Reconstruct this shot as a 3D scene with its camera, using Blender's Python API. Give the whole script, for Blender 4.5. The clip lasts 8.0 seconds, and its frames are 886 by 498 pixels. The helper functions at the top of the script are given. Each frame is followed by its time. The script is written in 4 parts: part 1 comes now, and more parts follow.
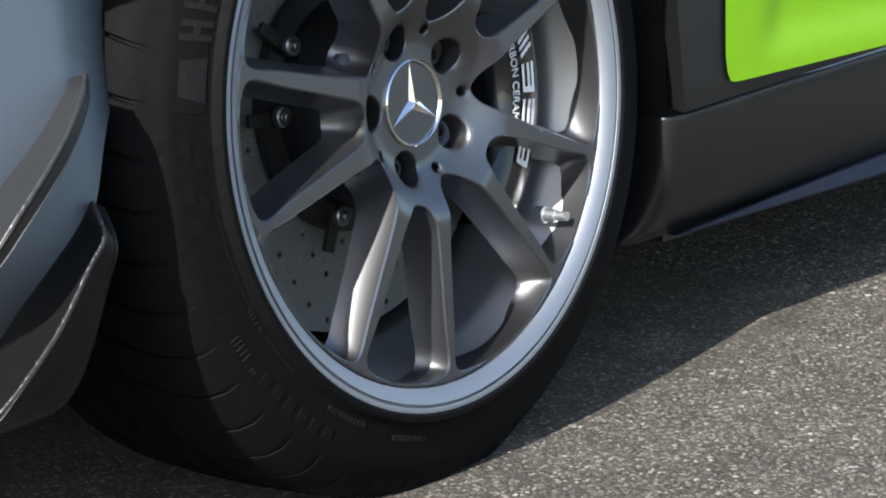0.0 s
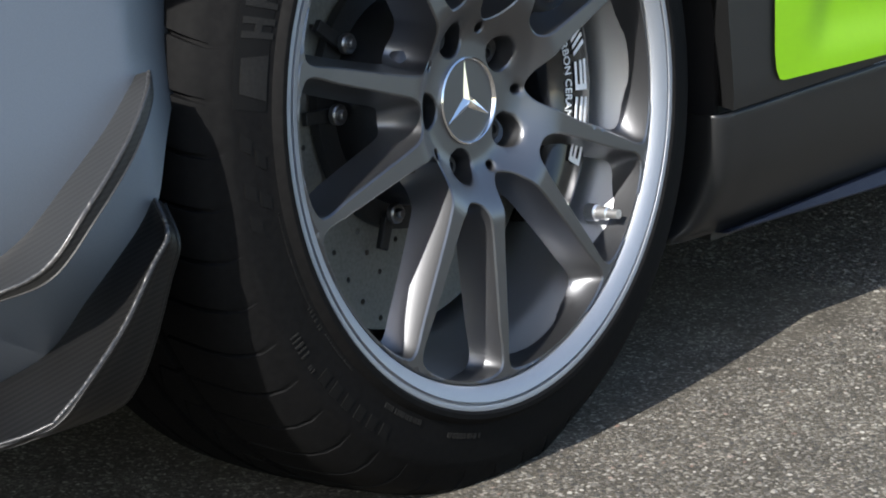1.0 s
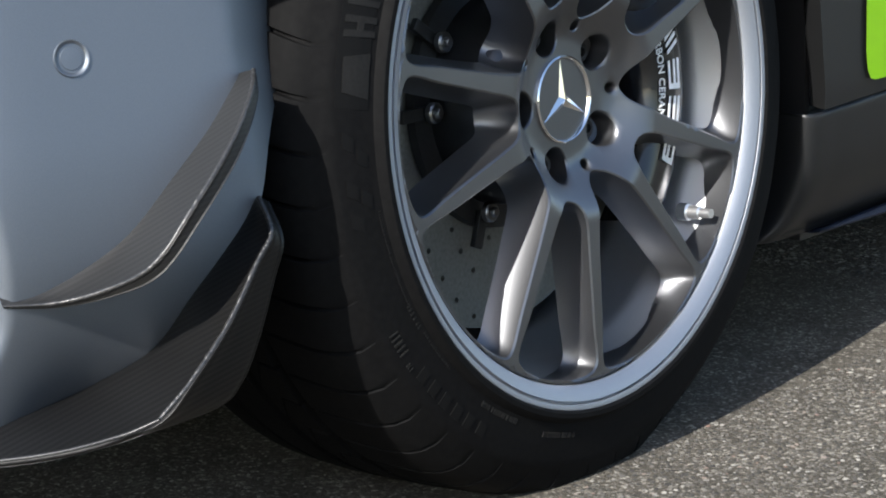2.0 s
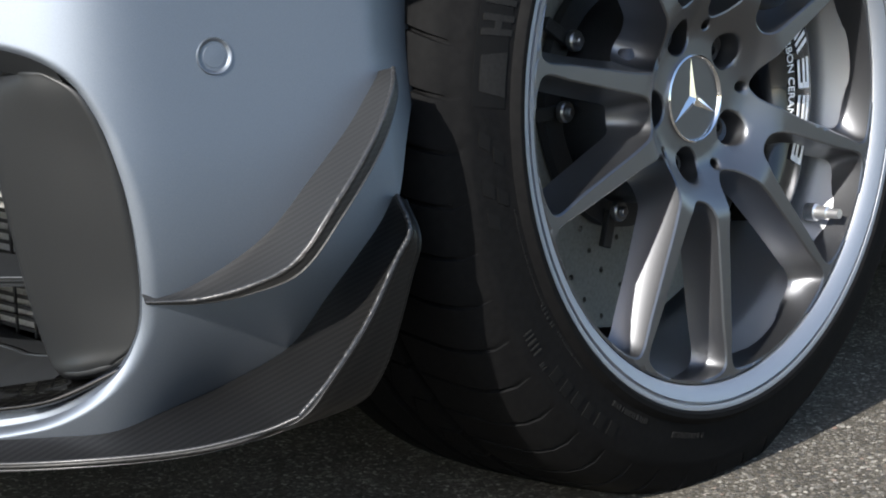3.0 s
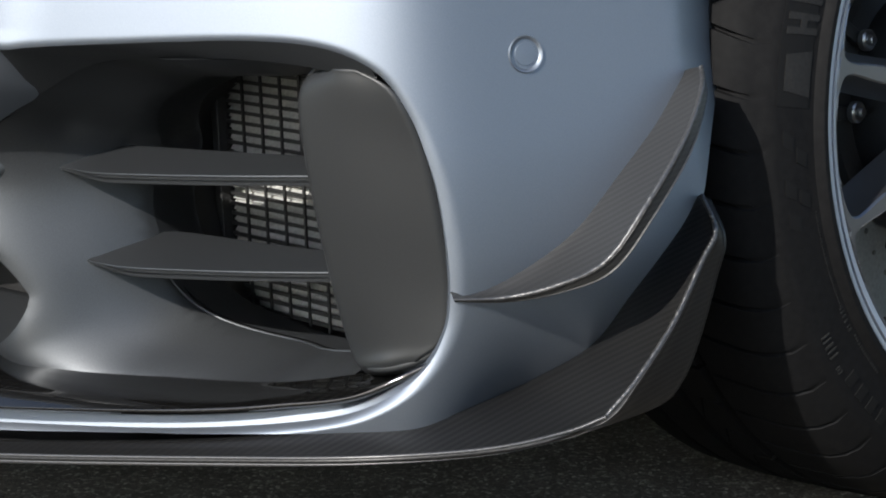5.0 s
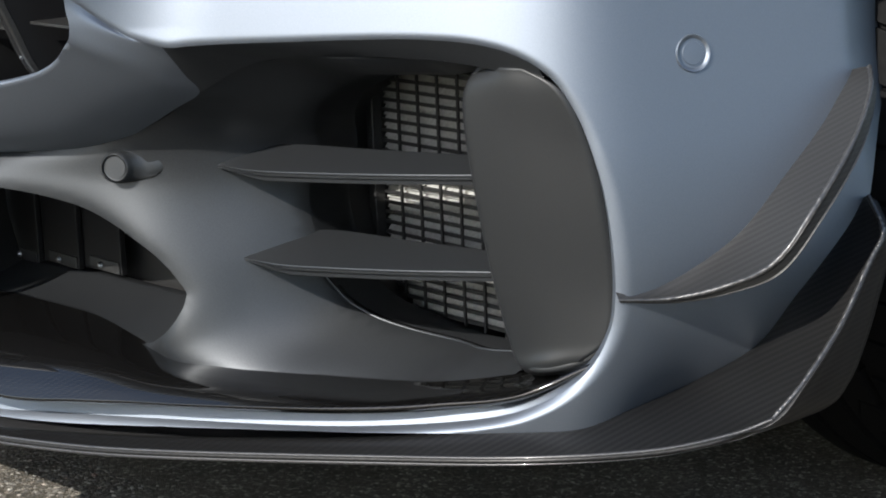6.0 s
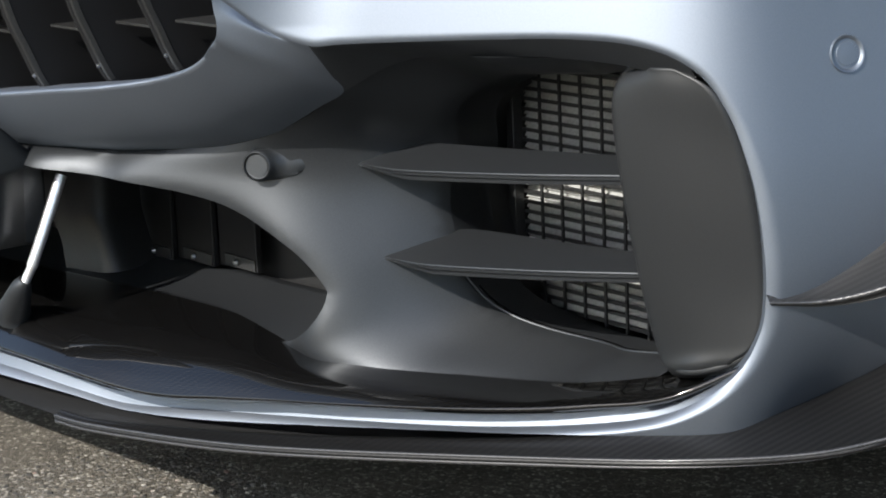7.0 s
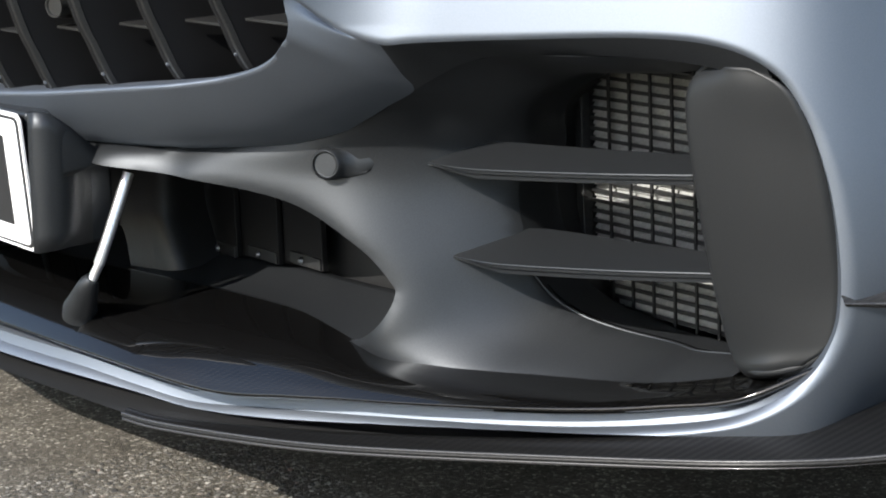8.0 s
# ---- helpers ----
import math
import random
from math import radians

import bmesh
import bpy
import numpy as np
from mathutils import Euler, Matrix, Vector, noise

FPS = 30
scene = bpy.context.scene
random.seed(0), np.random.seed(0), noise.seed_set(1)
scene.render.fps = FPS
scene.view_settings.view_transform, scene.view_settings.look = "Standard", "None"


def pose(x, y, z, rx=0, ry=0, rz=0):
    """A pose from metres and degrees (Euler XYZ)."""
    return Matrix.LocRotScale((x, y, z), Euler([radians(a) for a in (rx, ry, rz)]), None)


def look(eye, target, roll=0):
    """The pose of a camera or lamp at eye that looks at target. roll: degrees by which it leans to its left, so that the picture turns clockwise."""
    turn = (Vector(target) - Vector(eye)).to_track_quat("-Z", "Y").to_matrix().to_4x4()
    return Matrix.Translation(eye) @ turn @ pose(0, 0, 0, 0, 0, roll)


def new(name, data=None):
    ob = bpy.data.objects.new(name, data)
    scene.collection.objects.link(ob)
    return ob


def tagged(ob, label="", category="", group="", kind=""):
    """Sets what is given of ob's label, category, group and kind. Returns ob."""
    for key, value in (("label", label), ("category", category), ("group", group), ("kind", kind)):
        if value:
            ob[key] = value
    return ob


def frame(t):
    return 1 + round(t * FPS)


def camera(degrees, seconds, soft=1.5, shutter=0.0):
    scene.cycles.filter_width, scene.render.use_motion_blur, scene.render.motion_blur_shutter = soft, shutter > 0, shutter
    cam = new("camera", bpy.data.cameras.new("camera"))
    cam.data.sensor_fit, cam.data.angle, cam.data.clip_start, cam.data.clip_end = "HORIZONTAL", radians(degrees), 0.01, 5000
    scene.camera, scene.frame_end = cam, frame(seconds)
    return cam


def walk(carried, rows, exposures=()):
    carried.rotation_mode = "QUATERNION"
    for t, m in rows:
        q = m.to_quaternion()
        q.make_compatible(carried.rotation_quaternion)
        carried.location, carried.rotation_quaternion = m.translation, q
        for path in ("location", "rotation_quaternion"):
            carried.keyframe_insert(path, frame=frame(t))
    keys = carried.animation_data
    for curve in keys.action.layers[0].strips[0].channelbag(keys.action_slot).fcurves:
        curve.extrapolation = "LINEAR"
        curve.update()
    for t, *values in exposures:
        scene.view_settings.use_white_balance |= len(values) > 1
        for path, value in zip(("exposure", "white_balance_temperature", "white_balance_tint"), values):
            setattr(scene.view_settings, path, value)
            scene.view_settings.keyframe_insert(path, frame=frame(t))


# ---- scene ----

from mathutils.geometry import delaunay_2d_cdt

# ---- camera and walk ----
cam = camera(24.08, 8.0, soft=1.9)
PATH = [
    (0.0, 1.9957, -1.3304, 0.5836, 77.322, 1.325, 38.591),
    (0.5, 1.9826, -1.3410, 0.5836, 77.298, 1.297, 38.619),
    (1.0, 1.9697, -1.3515, 0.5835, 77.296, 1.350, 39.000),
    (2.5, 1.9289, -1.3852, 0.5841, 77.321, 1.535, 41.560),
    (3.0, 1.9137, -1.3980, 0.5845, 77.339, 1.631, 42.807),
    (3.5, 1.8974, -1.4118, 0.5851, 77.350, 1.692, 44.015),
    (4.0, 1.8802, -1.4266, 0.5859, 77.377, 1.778, 45.269),
    (4.5, 1.8622, -1.4422, 0.5868, 77.386, 1.837, 46.385),
    (6.0, 1.8076, -1.4908, 0.5910, 77.362, 2.193, 50.167),
    (6.5, 1.7912, -1.5056, 0.5925, 77.359, 2.266, 51.402),
    (7.0, 1.7773, -1.5185, 0.5940, 77.355, 2.326, 52.618),
    (7.5, 1.7669, -1.5281, 0.5951, 77.325, 2.361, 53.319),
    (8.0, 1.7614, -1.5332, 0.5958, 77.312, 2.407, 53.749),
]
walk(cam, [(r[0], pose(*r[1:])) for r in PATH])

# ---- sky and sun ----
TO_SUN = Vector((0.24, -1.45, 1.0)).normalized()
SUN_ELEVATION = math.asin(TO_SUN.z)
world = bpy.data.worlds.new("sky")
world.use_nodes = True
scene.world = world
wn = world.node_tree
sky = wn.nodes.new("ShaderNodeTexSky")
sky.sky_type = "NISHITA"
sky.sun_disc = False
sky.sun_elevation = SUN_ELEVATION
sky.sun_rotation = math.atan2(TO_SUN.x, TO_SUN.y)
sky.air_density, sky.dust_density, sky.ozone_density = 1.0, 1.0, 1.0
background = wn.nodes["Background"]
wn.links.new(sky.outputs["Color"], background.inputs["Color"])
background.inputs["Strength"].default_value = 0.148
sun_data = bpy.data.lights.new("sun", "SUN")
sun_data.energy, sun_data.angle, sun_data.color = 4.2, radians(0.53), (1.0, 0.965, 0.915)
sun = new("sun", sun_data)
sun.matrix_world = look((3, -9, 7), Vector((3, -9, 7)) - TO_SUN)
scene.view_settings.exposure = 1.05

# ---- materials ----


def material(name, color, rough=0.5, metal=0.0, coat=0.0, spec=0.5):
    """A principled material and its tree."""
    m = bpy.data.materials.new(name)
    m.use_nodes = True
    b = m.node_tree.nodes["Principled BSDF"]
    b.inputs["Base Color"].default_value = (*color, 1)
    b.inputs["Roughness"].default_value = rough
    b.inputs["Metallic"].default_value = metal
    b.inputs["Coat Weight"].default_value = coat
    b.inputs["Coat Roughness"].default_value = 0.04
    b.inputs["Specular IOR Level"].default_value = spec
    return m


def grain(m, scale, low, high, bump=0.0, distance=0.001, detail=4.0, rough=None):
    """Mottle a material's colour between two values, at a real-world scale, with a fine relief."""
    t = m.node_tree
    b = t.nodes["Principled BSDF"]
    at = t.nodes.new("ShaderNodeTexCoord")
    n = t.nodes.new("ShaderNodeTexNoise")
    n.inputs["Scale"].default_value = scale
    n.inputs["Detail"].default_value = detail
    t.links.new(at.outputs["Object"], n.inputs["Vector"])
    ramp = t.nodes.new("ShaderNodeValToRGB")
    ramp.color_ramp.elements[0].position, ramp.color_ramp.elements[1].position = 0.3, 0.7
    ramp.color_ramp.elements[0].color, ramp.color_ramp.elements[1].color = (*low, 1), (*high, 1)
    t.links.new(n.outputs["Fac"], ramp.inputs["Fac"])
    t.links.new(ramp.outputs["Color"], b.inputs["Base Color"])
    if bump:
        relief = t.nodes.new("ShaderNodeBump")
        relief.inputs["Strength"].default_value = bump
        relief.inputs["Distance"].default_value = distance
        t.links.new(n.outputs["Fac"], relief.inputs["Height"])
        t.links.new(relief.outputs["Normal"], b.inputs["Normal"])
    if rough:
        r = t.nodes.new("ShaderNodeMapRange")
        r.inputs["To Min"].default_value, r.inputs["To Max"].default_value = rough
        t.links.new(n.outputs["Fac"], r.inputs["Value"])
        t.links.new(r.outputs["Result"], b.inputs["Roughness"])
    return m


PAINT = grain(material("satin_silver_paint", (0.4, 0.43, 0.48), 0.56, 1.0), 900, (0.182, 0.205, 0.236), (0.196, 0.219, 0.251))
INNER = grain(material("dark_grey_satin_plastic", (0.06, 0.06, 0.06), 0.46, 0.75), 900, (0.040, 0.043, 0.046), (0.048, 0.0515, 0.055), 0.06, 0.0003)
BLADE = grain(material("matt_grey_plastic", (0.03, 0.03, 0.03), 0.44, 0.0, spec=0.38), 900, (0.0095, 0.0102, 0.0106), (0.0125, 0.0133, 0.0138), 0.06, 0.0003)
SILL = grain(material("dark_grey_satin_paint", (0.07, 0.07, 0.07), 0.38, 0.5), 2000, (0.021, 0.0218, 0.0228), (0.029, 0.0298, 0.0308))
BLACK = grain(material("black_plastic", (0.012, 0.012, 0.012), 0.5), 600, (0.009, 0.009, 0.009), (0.018, 0.018, 0.018))
RUBBER = grain(material("tyre_rubber", (0.02, 0.02, 0.02), 0.72, spec=0.08), 180, (0.0032, 0.0032, 0.0034), (0.0058, 0.0058, 0.0059), 0.22, 0.0006)
ALLOY = grain(material("satin_grey_alloy", (0.2, 0.2, 0.205), 0.38, 0.95), 3000, (0.148, 0.151, 0.160), (0.172, 0.176, 0.185))
# the spoke alloy again, its colour lightened for sunlight on the barrel
LIT_BARREL = grain(material("lit_barrel_alloy", (0.28, 0.28, 0.29), 0.48, 0.95), 3000, (0.37, 0.375, 0.383), (0.43, 0.435, 0.443))
LIP = grain(material("turned_aluminium", (0.8, 0.82, 0.86), 0.6, 1.0), 2500, (0.345, 0.362, 0.395), (0.40, 0.42, 0.455))
CHROME = material("chrome", (0.85, 0.85, 0.86), 0.06, 1.0)
GREEN = material("green_foil", (0.27, 0.60, 0.0), 0.3, 0.0, 0.15)
DISC = grain(material("carbon_ceramic", (0.16, 0.16, 0.15), 0.55), 300, (0.12, 0.12, 0.105), (0.17, 0.168, 0.148), 0.1, 0.0004)
FINS = grain(material("radiator_fins", (0.6, 0.6, 0.58), 0.4, 0.3), 300, (0.32, 0.32, 0.30), (0.45, 0.45, 0.43))
FLAP = material("matt_black_rubber", (0.006, 0.006, 0.0065), 0.6, spec=0.25)
CALIPER = material("black_lacquer", (0.008, 0.008, 0.009), 0.25, 0.0, 0.5)
CAP = material("satin_black_enamel", (0.006, 0.006, 0.007), 0.34, 0.0, 0.0, 0.35)
WHITE = material("white_print", (0.8, 0.8, 0.8), 0.45)
STEEL = grain(material("bare_steel", (0.5, 0.5, 0.5), 0.35, 1.0), 800, (0.25, 0.25, 0.25), (0.36, 0.36, 0.36))


def weave(m, dark, light, pitch):
    """Twill cloth under lacquer: slanted threads, crossed by a second, fainter set."""
    t = m.node_tree
    b = t.nodes["Principled BSDF"]
    at = t.nodes.new("ShaderNodeTexCoord")
    waves = []
    for across in ((-0.467, -0.151, 0.868), (0.6, 0.664, 0.439)):
        dot = t.nodes.new("ShaderNodeVectorMath")
        dot.operation = "DOT_PRODUCT"
        dot.inputs[1].default_value = across
        wave = t.nodes.new("ShaderNodeTexWave")
        wave.inputs["Scale"].default_value = 0.314 / pitch
        wave.inputs["Distortion"].default_value = 0.0
        t.links.new(at.outputs["Object"], dot.inputs[0])
        t.links.new(dot.outputs["Value"], wave.inputs["Vector"])
        waves.append(wave)
    mix = t.nodes.new("ShaderNodeMix")
    mix.inputs[0].default_value = 0.15
    t.links.new(waves[0].outputs["Fac"], mix.inputs[2])
    t.links.new(waves[1].outputs["Fac"], mix.inputs[3])
    ramp = t.nodes.new("ShaderNodeValToRGB")
    ramp.color_ramp.elements[0].position, ramp.color_ramp.elements[1].position = 0.3, 0.75
    ramp.color_ramp.elements[0].color, ramp.color_ramp.elements[1].color = (*dark, 1), (*light, 1)
    t.links.new(mix.outputs[0], ramp.inputs["Fac"])
    sheen = t.nodes.new("ShaderNodeMapRange")
    level = b.inputs["Specular IOR Level"].default_value
    sheen.inputs[1].default_value, sheen.inputs[2].default_value = 0.3, 0.75
    sheen.inputs[3].default_value, sheen.inputs[4].default_value = level * 0.88, level * 1.12
    t.links.new(mix.outputs[0], sheen.inputs[0])
    t.links.new(sheen.outputs[0], b.inputs["Specular IOR Level"])
    t.links.new(ramp.outputs["Color"], b.inputs["Base Color"])
    return m


def stones(m):
    """Asphalt: packed stones of many greys in dark binder, patchy at a larger scale."""
    t = m.node_tree
    b = t.nodes["Principled BSDF"]
    at = t.nodes.new("ShaderNodeTexCoord")
    cells = t.nodes.new("ShaderNodeTexVoronoi")
    cells.inputs["Scale"].default_value = 290
    cells.inputs["Randomness"].default_value = 1.0
    t.links.new(at.outputs["Object"], cells.inputs["Vector"])
    hue = t.nodes.new("ShaderNodeSeparateColor")
    t.links.new(cells.outputs["Color"], hue.inputs["Color"])
    ramp = t.nodes.new("ShaderNodeValToRGB")
    e = ramp.color_ramp.elements
    e[0].position, e[0].color = 0.0, (0.062, 0.055, 0.044, 1)
    e[1].position, e[1].color = 1.0, (0.34, 0.312, 0.262, 1)
    for at_value, c in ((0.35, (0.095, 0.084, 0.067, 1)), (0.7, (0.128, 0.115, 0.092, 1)), (0.9, (0.21, 0.19, 0.157, 1))):
        e.new(at_value).color = c
    t.links.new(hue.outputs["Red"], ramp.inputs["Fac"])
    edge = t.nodes.new("ShaderNodeTexVoronoi")
    edge.feature = "DISTANCE_TO_EDGE"
    edge.inputs["Scale"].default_value = 290
    t.links.new(at.outputs["Object"], edge.inputs["Vector"])
    joint = t.nodes.new("ShaderNodeMapRange")
    joint.inputs["From Max"].default_value = 0.12
    t.links.new(edge.outputs["Distance"], joint.inputs["Value"])
    binder = t.nodes.new("ShaderNodeMix")
    binder.data_type = "RGBA"
    binder.inputs[6].default_value = (0.051, 0.046, 0.037, 1)
    t.links.new(joint.outputs["Result"], binder.inputs[0])
    t.links.new(ramp.outputs["Color"], binder.inputs[7])
    patch = t.nodes.new("ShaderNodeTexNoise")
    patch.inputs["Scale"].default_value = 14
    patch.inputs["Detail"].default_value = 6
    t.links.new(at.outputs["Object"], patch.inputs["Vector"])
    worn = t.nodes.new("ShaderNodeMapRange")
    worn.inputs["From Min"].default_value, worn.inputs["From Max"].default_value = 0.3, 0.7
    worn.inputs["To Min"].default_value, worn.inputs["To Max"].default_value = 0.75, 1.25
    t.links.new(patch.outputs["Fac"], worn.inputs["Value"])
    sand = t.nodes.new("ShaderNodeTexNoise")
    sand.inputs["Scale"].default_value = 650
    sand.inputs["Detail"].default_value = 5
    t.links.new(at.outputs["Object"], sand.inputs["Vector"])
    fine = t.nodes.new("ShaderNodeMapRange")
    fine.inputs["From Min"].default_value, fine.inputs["From Max"].default_value = 0.3, 0.7
    fine.inputs["To Min"].default_value, fine.inputs["To Max"].default_value = 0.6, 1.4
    t.links.new(sand.outputs["Fac"], fine.inputs["Value"])
    both = t.nodes.new("ShaderNodeMath")
    both.operation = "MULTIPLY"
    t.links.new(worn.outputs["Result"], both.inputs[0])
    t.links.new(fine.outputs["Result"], both.inputs[1])
    tone = t.nodes.new("ShaderNodeVectorMath")
    tone.operation = "SCALE"
    t.links.new(binder.outputs[2], tone.inputs[0])
    t.links.new(both.outputs["Value"], tone.inputs["Scale"])
    t.links.new(tone.outputs["Vector"], b.inputs["Base Color"])
    height = t.nodes.new("ShaderNodeMath")
    height.operation = "MULTIPLY_ADD"
    height.inputs[1].default_value = 0.8
    t.links.new(joint.outputs["Result"], height.inputs[0])
    t.links.new(hue.outputs["Green"], height.inputs[2])
    relief = t.nodes.new("ShaderNodeBump")
    relief.inputs["Strength"].default_value = 0.6
    relief.inputs["Distance"].default_value = 0.0016
    t.links.new(height.outputs["Value"], relief.inputs["Height"])
    t.links.new(relief.outputs["Normal"], b.inputs["Normal"])
    return m


def chips(m):
    """Loose stones: every one its own grey, a few reddish."""
    t = m.node_tree
    b = t.nodes["Principled BSDF"]
    geo = t.nodes.new("ShaderNodeNewGeometry")
    ramp = t.nodes.new("ShaderNodeValToRGB")
    e = ramp.color_ramp.elements
    e[0].position, e[0].color = 0.0, (0.024, 0.0225, 0.020, 1)
    e[1].position, e[1].color = 1.0, (0.15, 0.088, 0.066, 1)
    for at_value, c in ((0.35, (0.062, 0.057, 0.049, 1)), (0.80, (0.135, 0.125, 0.107, 1)), (0.965, (0.29, 0.275, 0.24, 1))):
        e.new(at_value).color = c
    t.links.new(geo.outputs["Random Per Island"], ramp.inputs["Fac"])
    t.links.new(ramp.outputs["Color"], b.inputs["Base Color"])
    return m


CARBON = weave(material("carbon_fibre", (0.02, 0.02, 0.02), 0.4, 0.0, 0.0, 0.25), (0.0050, 0.0050, 0.0052), (0.0068, 0.0066, 0.0062), 0.0034)
# satin carbon for the canard, base lightened to carry the sun's sheen
SHEEN_SATIN_CARBON = weave(material("sheen_satin_carbon_fibre", (0.02, 0.02, 0.02), 0.5, 0.0, 0.0, 0.44), (0.0122, 0.0121, 0.0121), (0.0137, 0.0135, 0.0130), 0.0034)
HORIZON = grain(material("dark_horizon", (0.03, 0.04, 0.02), 0.9), 0.6, (0.012, 0.018, 0.010), (0.045, 0.055, 0.03))
GLOSS = weave(material("lacquered_carbon", (0.02, 0.02, 0.02), 0.45, 0.0, 1.0, 0.05), (0.0016, 0.0016, 0.0017), (0.0048, 0.0046, 0.0043), 0.0034)
EDGING = grain(material("lacquered_edge", (0.02, 0.02, 0.02), 0.36, 0.2, 0.3, 0.5), 700, (0.018, 0.018, 0.019), (0.05, 0.05, 0.05))
ASPHALT = stones(material("asphalt", (0.06, 0.06, 0.06), 0.85, spec=0.2))
CHIPS = chips(material("stone_chips", (0.2, 0.2, 0.2), 0.8))
DARK_ALLOY = grain(material("dark_cast_alloy", (0.07, 0.07, 0.072), 0.32, 0.9), 1500, (0.050, 0.051, 0.054), (0.075, 0.076, 0.080))
ALU = grain(material("brushed_aluminium", (0.8, 0.8, 0.8), 0.35, 0.9), 400, (0.75, 0.75, 0.75), (0.85, 0.85, 0.85))

# ---- building blocks ----


def curve(points, n):
    """n points along a smooth curve through the given ones."""
    p = [Vector(a) for a in points]
    p = [p[0] * 2 - p[1], *p, p[-1] * 2 - p[-2]]
    out = []
    for i in range(n):
        s = i / (n - 1) * (len(p) - 3)
        k = min(int(s), len(p) - 4)
        f = s - k
        a, b, c, d = p[k:k + 4]
        out.append(0.5 * (2 * b + (c - a) * f + (2 * a - 5 * b + 4 * c - d) * f * f + (3 * b - a - 3 * c + d) * f ** 3))
    return out


def sheet(rows, closed=False, bm=None):
    """A mesh through rows of points, all rows equally long."""
    bm = bm or bmesh.new()
    grid = [[bm.verts.new(p) for p in row] for row in rows]
    for a, b in zip(grid, grid[1:] + grid[:1] if closed else grid[1:]):
        for i in range(len(a) - 1):
            bm.faces.new((a[i], a[i + 1], b[i + 1], b[i]))
    return bm


def loft(sections, n, m):
    """A smooth sheet through sections: n points along each, m across them."""
    rows = [curve(s, n) for s in sections]
    columns = [curve([r[i] for r in rows], m) for i in range(n)]
    return sheet([[columns[i][j] for i in range(n)] for j in range(m)])


def revolve(profile, steps, start=0.0, end=360.0):
    """A profile of (axial, radius) turned about the x axis."""
    whole = abs(end - start) >= 360
    rows = []
    for i in range(steps if whole else steps + 1):
        a = radians(start + (end - start) * i / steps)
        rows.append([(x, r * math.cos(a), r * math.sin(a)) for x, r in profile])
    return sheet(rows, whole)


def box(x0, x1, y0, y1, z0, z1, bm=None):
    bm = bm or bmesh.new()
    v = [bm.verts.new((x, y, z)) for x in (x0, x1) for y in (y0, y1) for z in (z0, z1)]
    for f in ((0, 1, 3, 2), (4, 6, 7, 5), (0, 4, 5, 1), (2, 3, 7, 6), (0, 2, 6, 4), (1, 5, 7, 3)):
        bm.faces.new([v[i] for i in f])
    return bm


def tube(points, radius, sides=10, bm=None, caps=True):
    """A round bar along a line of points; radius may be a list."""
    p = [Vector(a) for a in points]
    radii = radius if isinstance(radius, (list, tuple)) else [radius] * len(p)
    bm = bm or bmesh.new()
    rows = []
    for i, c in enumerate(p):
        d = (p[min(i + 1, len(p) - 1)] - p[max(i - 1, 0)]).normalized()
        side = d.cross(Vector((0, 0, 1)) if abs(d.z) < 0.95 else Vector((1, 0, 0))).normalized()
        up = side.cross(d)
        rows.append([c + radii[i] * (math.cos(k * math.tau / sides) * side + math.sin(k * math.tau / sides) * up) for k in range(sides + 1)])
    grid = [[bm.verts.new(q) for q in row[:-1]] for row in rows]
    for a, b in zip(grid, grid[1:]):
        for k in range(sides):
            bm.faces.new((a[k], a[(k + 1) % sides], b[(k + 1) % sides], b[k]))
    if caps:
        bm.faces.new(grid[0])
        bm.faces.new(grid[-1][::-1])
    return bm


def thing(name, place, label, category, group=""):
    ob = new(name)
    ob.matrix_world = place if isinstance(place, Matrix) else Matrix.Translation(place)
    return tagged(ob, label, category, group)


def part(name, bm, mat, parent=None, label="", smooth=40, bevel=0.0, thick=0.0, mirror=False, segments=2):
    """Link a bmesh as one mesh object under a thing or a part; its points are in the parent's own space."""
    if mirror:
        other = bm.copy()
        for v in other.verts:
            v.co.x = 2 * MIDDLE - v.co.x
        bmesh.ops.reverse_faces(other, faces=other.faces)
    me = bpy.data.meshes.new(name)
    bm.to_mesh(me)
    bm.free()
    if smooth:
        me.shade_smooth()
        me.set_sharp_from_angle(angle=radians(smooth))
    me.materials.append(mat)
    ob = new(name, me)
    if parent:
        ob.parent = parent
    if label:
        tagged(ob, label)
    if thick:
        s = ob.modifiers.new("thickness", "SOLIDIFY")
        s.thickness, s.offset = thick, -1
    if bevel:
        b = ob.modifiers.new("edges", "BEVEL")
        b.width, b.segments, b.limit_method, b.angle_limit, b.harden_normals = bevel, segments, "ANGLE", radians(35), True
    if mirror:
        part(name, other, mat, parent, label, smooth, bevel, thick, False, segments)
    return ob


def inside(points, loop):
    """Which of the points lie within a closed outline."""
    px, py = points[:, 0], points[:, 1]
    hit = np.zeros(len(points), bool)
    for (x0, y0), (x1, y1) in zip(loop, loop[1:] + loop[:1]):
        cross = (y0 > py) != (y1 > py)
        hit ^= cross & (px < (x1 - x0) * (py - y0) / ((y1 - y0) or 1e-12) + x0)
    return hit


def away(points, loops):
    """The distance of each point from the nearest of the closed outlines."""
    best = np.full(len(points), 9.0)
    for loop in loops:
        for a, b in zip(loop, loop[1:] + loop[:1]):
            a, b = np.array(a), np.array(b)
            d = b - a
            t = np.clip(((points - a) @ d) / max(d @ d, 1e-12), 0, 1)
            best = np.minimum(best, np.linalg.norm(points - a - t[:, None] * d, axis=1))
    return best


